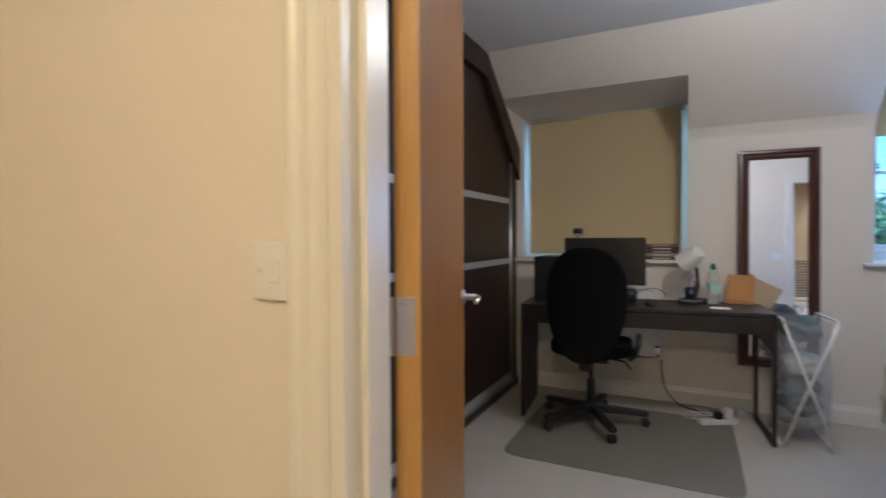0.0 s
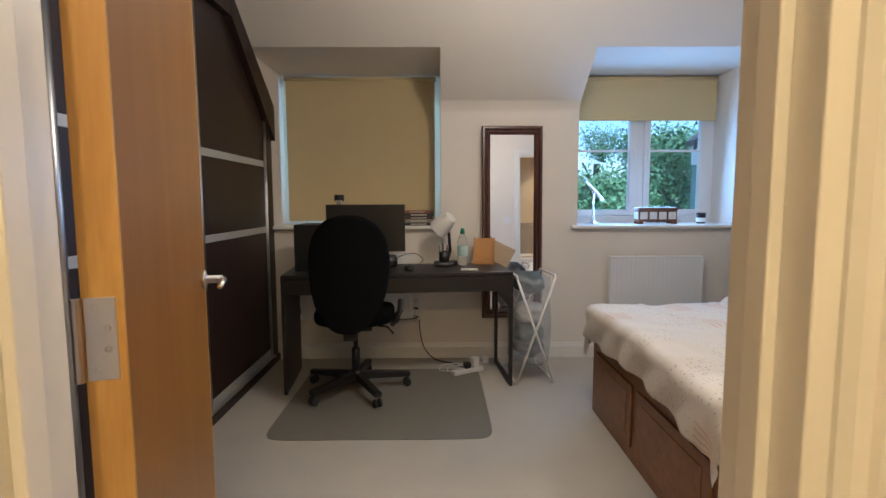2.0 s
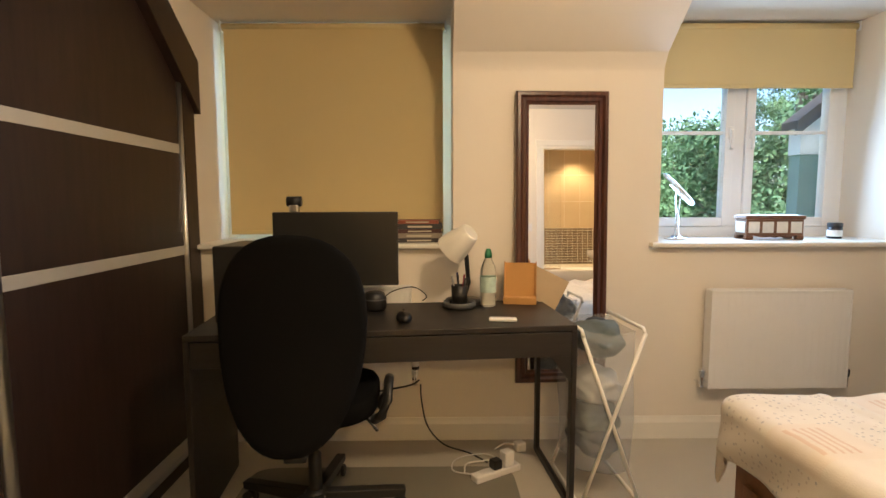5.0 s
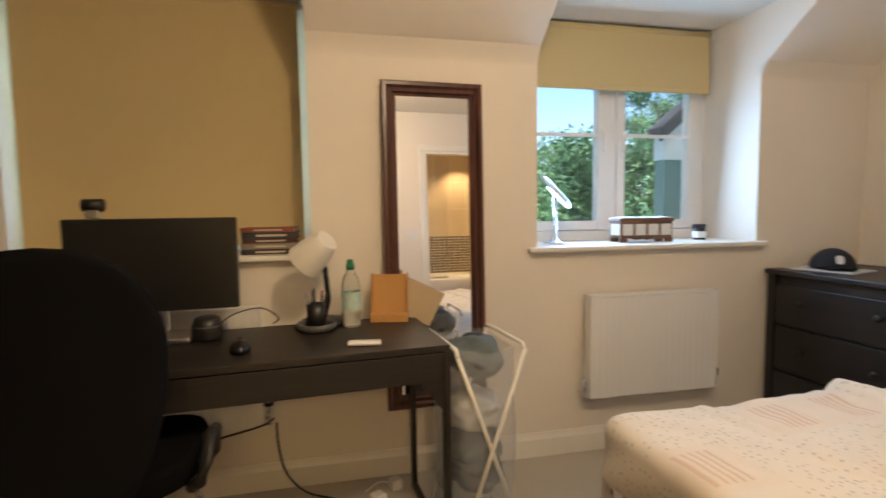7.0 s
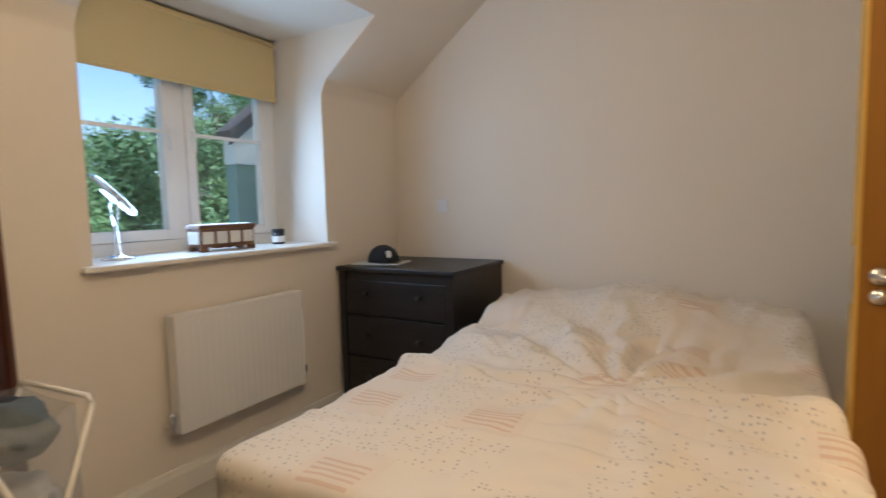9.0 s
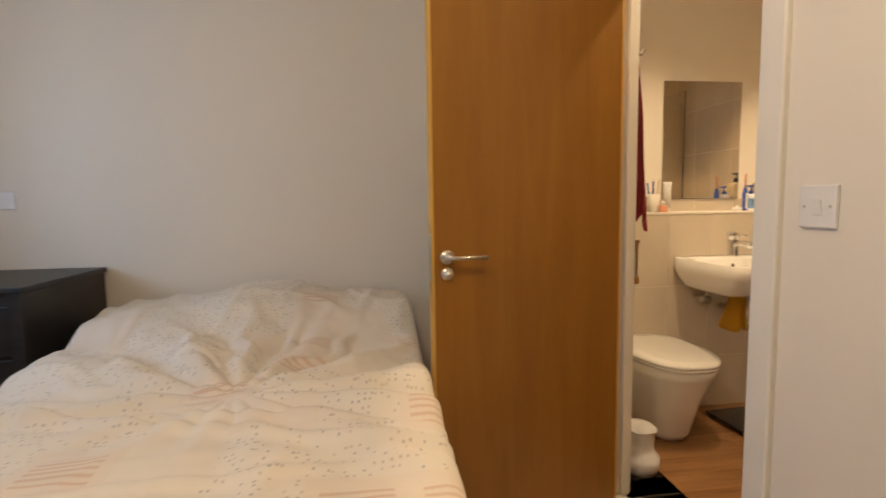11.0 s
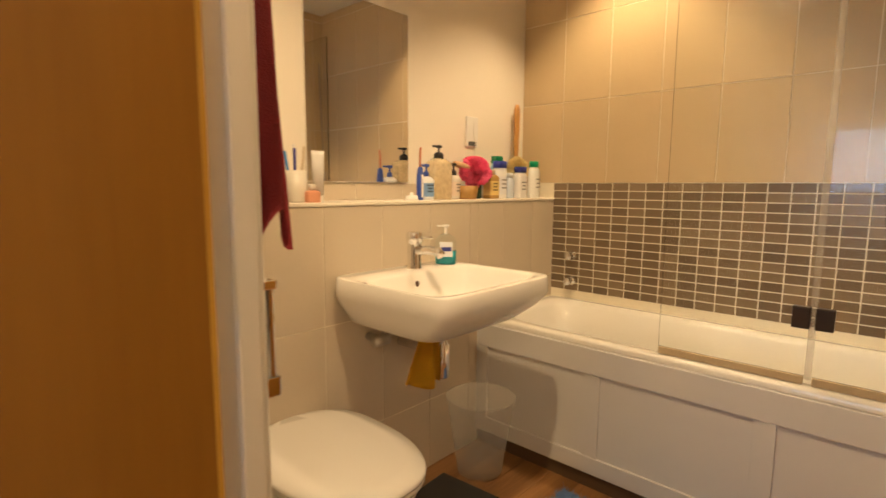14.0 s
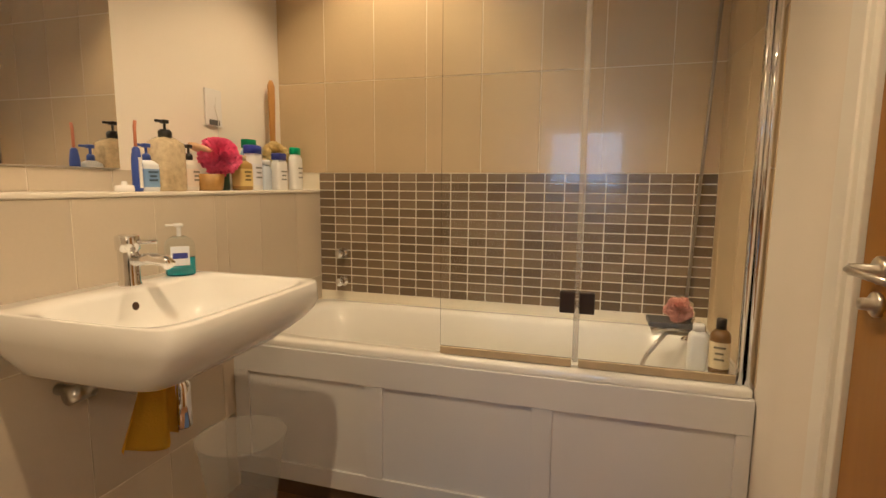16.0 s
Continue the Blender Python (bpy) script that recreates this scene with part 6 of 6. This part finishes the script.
# bin, scales, rug, potty
BINP = mat("frosted_bin_plastic", (0.75, 0.73, 0.68), 0.3, vary=0.05, alpha=0.16)
bn = thing("waste_bin", (2.95, -0.12, 0.0), "translucent white plastic waste bin", "bin")
part("bucket", lathe([(0.085, 0.0), (0.09, 0.006), (0.134, 0.31), (0.139, 0.31), (0.139, 0.316), (0.133, 0.316), (0.088, 0.012), (0.0, 0.009)], 40), BINP, bn, smooth=True)
wsc = thing("bathroom_scales", (2.86, 0.16, 0.0), "dark glass bathroom scales on the floor", "scales", 4)
part("plate", box(-0.15, 0.15, -0.15, 0.15, 0.018, 0.026, 0.003), mat("dark_scale_glass", (0.03, 0.03, 0.03), 0.08), wsc)
for x in (-0.12, 0.12):
    for y in (-0.12, 0.12):
        part("foot", lathe([(0.018, 0), (0.02, 0.018)], 16), RUBBER, wsc).matrix_basis = pose(x, y, 0)
pt = thing("potty", (2.56, 0.945, 0.0), "white plastic toddler potty beside the toilet", "potty")
part("body", loft([ring(0, 0, 0.09 * s, 0.075 * s, z, 2.4, 36) for s, z in ((0.85, 0), (1.0, 0.03), (1.0, 0.07), (0.72, 0.10), (0.70, 0.13), (0.80, 0.185), (0.84, 0.19), (0.74, 0.188), (0.62, 0.13), (0.5, 0.06), (0.1, 0.05))]), SWP, pt, smooth=True)
RUGM = mat("blue_shag", (0.19, 0.30, 0.52), 1.0, vary=0.35, scale=18)
rg = thing("bath_rug", (2.37, 0.03, 0.0), "blue shaggy bath rug on the wood floor", "rug", -3)
part("backing", box(-0.30, 0.27, -0.24, 0.22, 0.0005, 0.006, 0.002), RUGM, rg)
rnd = random.Random(11)
vs, fs = [], []
for k in range(15000):
    x, y = rnd.uniform(-0.30, 0.27), rnd.uniform(-0.24, 0.22)
    a, ln = rnd.uniform(0, 6.28), rnd.uniform(0.012, 0.026)
    tx, ty = rnd.gauss(0, 0.009), rnd.gauss(0, 0.009)
    i = len(vs)
    dx, dy = 0.0022 * math.cos(a), 0.0022 * math.sin(a)
    vs += [(x - dx, y - dy, 0.005), (x + dx, y + dy, 0.005), (x + tx, y + ty, 0.005 + ln)]
    fs.append((i, i + 1, i + 2))
me = bpy.data.meshes.new("pile")
me.from_pydata(vs, [], fs)
me.materials.append(RUGM)
o = tagged(new("pile", me), "shaggy blue pile", kind="stuff")
o.parent = rg

# towel and roll holder by the door
TOW = mat("dark_red_towel", (0.22, 0.02, 0.025), 1.0, vary=0.2, scale=10, bump=0.8, bump_scale=350)
b = bmesh.new()
rows = []
for i in range(41):
    t = i / 40
    z = 1.72 - 0.64 * t
    row = []
    for k in range(21):
        q = k / 20
        sp = 0.3 + 0.7 * t ** 0.6
        cr = 0.011 * math.sin(13 * q + 1.2 + 1.5 * t) * min(1, t * 3)
        row.append(b.verts.new((2.50 + 0.075 * q * sp + cr, S - STB - 0.03 - 0.125 * q * sp + 0.5 * cr, z + (0.035 * math.cos(9.5 * q + 0.2) - 0.02 * q) * t)))
    rows.append(row)
for r0, r1 in zip(rows, rows[1:]):
    for k in range(20):
        b.faces.new((r0[k], r0[k + 1], r1[k + 1], r1[k]))
bmesh.ops.solidify(b, geom=b.faces[:], thickness=0.008)
tagged(obj("towel", b, TOW, smooth=True), "dark red towel hanging from a hook by the door", "towel")
hk = thing("towel_hook", (2.50, S - STB - 0.02, 1.72), "small chrome towel hook on the wall", "hook")
part("hook", join(lathe([(0.02, 0), (0.02, 0.006)], 20), bmesh.new()), CHROME, hk).matrix_basis = pose(0, 0, 0, 90, 0, 0)
part("peg", tube([(0, 0, 0), (0, -0.05, 0.0), (0, -0.06, 0.02)], 0.006, 10), CHROME, hk)
rh = thing("roll_holder", (2.45, S - STB, 0.0), "chrome upright toilet roll holder on the wall", "roll holder")
part("bar", box(-0.012, 0.012, -0.04, -0.028, 0.85, 0.995, 0.003), CHROME, rh)
part("top_arm", box(-0.014, 0.014, -0.045, 0, 0.99, 1.004, 0.003), CHROME, rh)
part("base", box(-0.016, 0.016, -0.045, 0, 0.83, 0.86, 0.003), CHROME, rh)

# downlights in the bathroom ceiling
for x, y in DOWN:
    dl = thing("downlight", (x, y, ZC), "chrome recessed ceiling downlight", "downlight")
    part("bezel", lathe([(0.045, -0.001), (0.045, -0.005), (0.036, -0.007), (0.032, -0.002)], 28, False), CHROME, dl, smooth=True)

# ---- tiles, mosaic and planks ----
TILE = mat("beige_wall_tile", (0.55, 0.425, 0.255), 0.28, vary=0.10, scale=4, bump=0.04, bump_scale=120)
TILE_P = mat("pale_wall_tile", (0.58, 0.50, 0.39), 0.28, vary=0.08, scale=4, bump=0.04, bump_scale=120)
MOS = mat("brown_mosaic_tile", (0.185, 0.135, 0.085), 0.25, vary=0.18, scale=12)
FLOORW = wood("bathroom_wood_floor", (0.17, 0.075, 0.022), (0.36, 0.185, 0.065), 0.3, "Y", 0.8, coat=0.1)
for m in (TILE, TILE_P, MOS):
    n, l = m.node_tree.nodes, m.node_tree.links
    info, hsv = n.new("ShaderNodeObjectInfo"), n.new("ShaderNodeHueSaturation")
    mp_ = n.new("ShaderNodeMapRange")
    mp_.inputs["To Min"].default_value, mp_.inputs["To Max"].default_value = (0.72, 1.25) if m is MOS else (0.94, 1.06)
    l.new(info.outputs["Random"], mp_.inputs["Value"])
    l.new(mp_.outputs[0], hsv.inputs["Value"])
    bs_ = n["Principled BSDF"]
    l.new(bs_.inputs["Base Color"].links[0].from_socket, hsv.inputs["Color"])
    l.new(hsv.outputs[0], bs_.inputs["Base Color"])


def tile_mesh(w, h, t, material, bevel=0.0015):
    b = box(-w / 2, w / 2, 0, t, -h / 2, h / 2)
    bmesh.ops.bevel(b, geom=[e for e in b.edges if all(v.co.y > t - 1e-6 for v in e.verts)], offset=bevel, segments=1, affect="EDGES")
    me = bpy.data.meshes.new("tile")
    b.to_mesh(me)
    b.free()
    me.materials.append(material)
    return me


meshes = {}


def lay(parent, name, material, us, vs, place, rz, t=0.0022, gap=0.0035):
    """Tiles between the joints us (along the wall) and vs (up), each an object on shared mesh data."""
    for u0, u1 in zip(us, us[1:]):
        for v0, v1 in zip(vs, vs[1:]):
            key = (round(u1 - u0, 3), round(v1 - v0, 3), material.name, t)
            if key not in meshes:
                meshes[key] = tile_mesh(u1 - u0 - gap, v1 - v0 - gap, t, material, 0.0006)
            o = new(name, meshes[key])
            o.parent = parent
            x, y, z = place((u0 + u1) / 2, (v0 + v1) / 2)
            o.matrix_basis = pose(x, y, z, 0, 0, rz)


MZ1 = 1.165
cols = [BX1 - 0.24 * k for k in range(8)] + [BX0]
rows_ = [MZ1, MZ1 + 0.4, MZ1 + 0.8, MZ1 + 1.2, ZC]
lay(BS, "tile", TILE, cols[::-1], rows_, lambda u, v: (u, BY0, v), 0)
mc = [LX - (LX - BX0) * k / 21 for k in range(22)]
mr_ = [MZ1 - 0.0392 * k for k in range(15)]
lay(BS, "mosaic_tile", MOS, mc[::-1], mr_[::-1], lambda u, v: (u, BY0, v), 0, 0.0016, 0.0046)
# lowest mosaic row is cut by the bath
yc = [BY0, -0.85, -0.61, SY + 0.02]
lay(BW, "tile", TILE, yc, [RIM + 0.002, MZ1 - 0.4 + 0.4, MZ1 + 0.4, MZ1 + 0.8, MZ1 + 1.2, ZC], lambda u, v: (BX0, u, v), -90)
bc = [BPY + 0.0, -0.245, -0.002, 0.242, 0.486, 0.73, 0.974, S - STB]
lay(BB, "tile", TILE_P, bc, [0.0, 0.288, 0.688, LEDGE - 0.012], lambda u, v: (LX, u, v), 90)
lay(BB, "tile", TILE_P, [BY0, -0.73, -0.486, BPY], [RIM + 0.002, 0.688, LEDGE - 0.012], lambda u, v: (LX, u, v), 90)
lay(BB, "tile", TILE_P, [-0.29, -0.045, 0.20, 0.445, 0.69, 0.935, S - STB], [LEDGE + 0.001, 1.155], lambda u, v: (BX1, u, v), 90)
BFL = bpy.data.objects["bathroom_floor"]
rnd = random.Random(4)
pw = 0.125
x = BX0 - 0.1
k = 0
while x < LX:
    y = BY0 + 0.55 + rnd.uniform(-0.6, 0)
    while y < S - 0.06:
        y2 = min(y + 1.05, S - 0.06)
        a, bq = max(y, BPY - 0.03), y2
        if bq - a > 0.03 and x + pw <= LX + 0.13:
            o = part("plank", box(x + 0.0007, min(x + pw, BX1) - 0.0007, a + 0.0007, bq - 0.0007, -0.004, 0.0, 0.0), FLOORW, BFL)
        y = y2
    x += pw
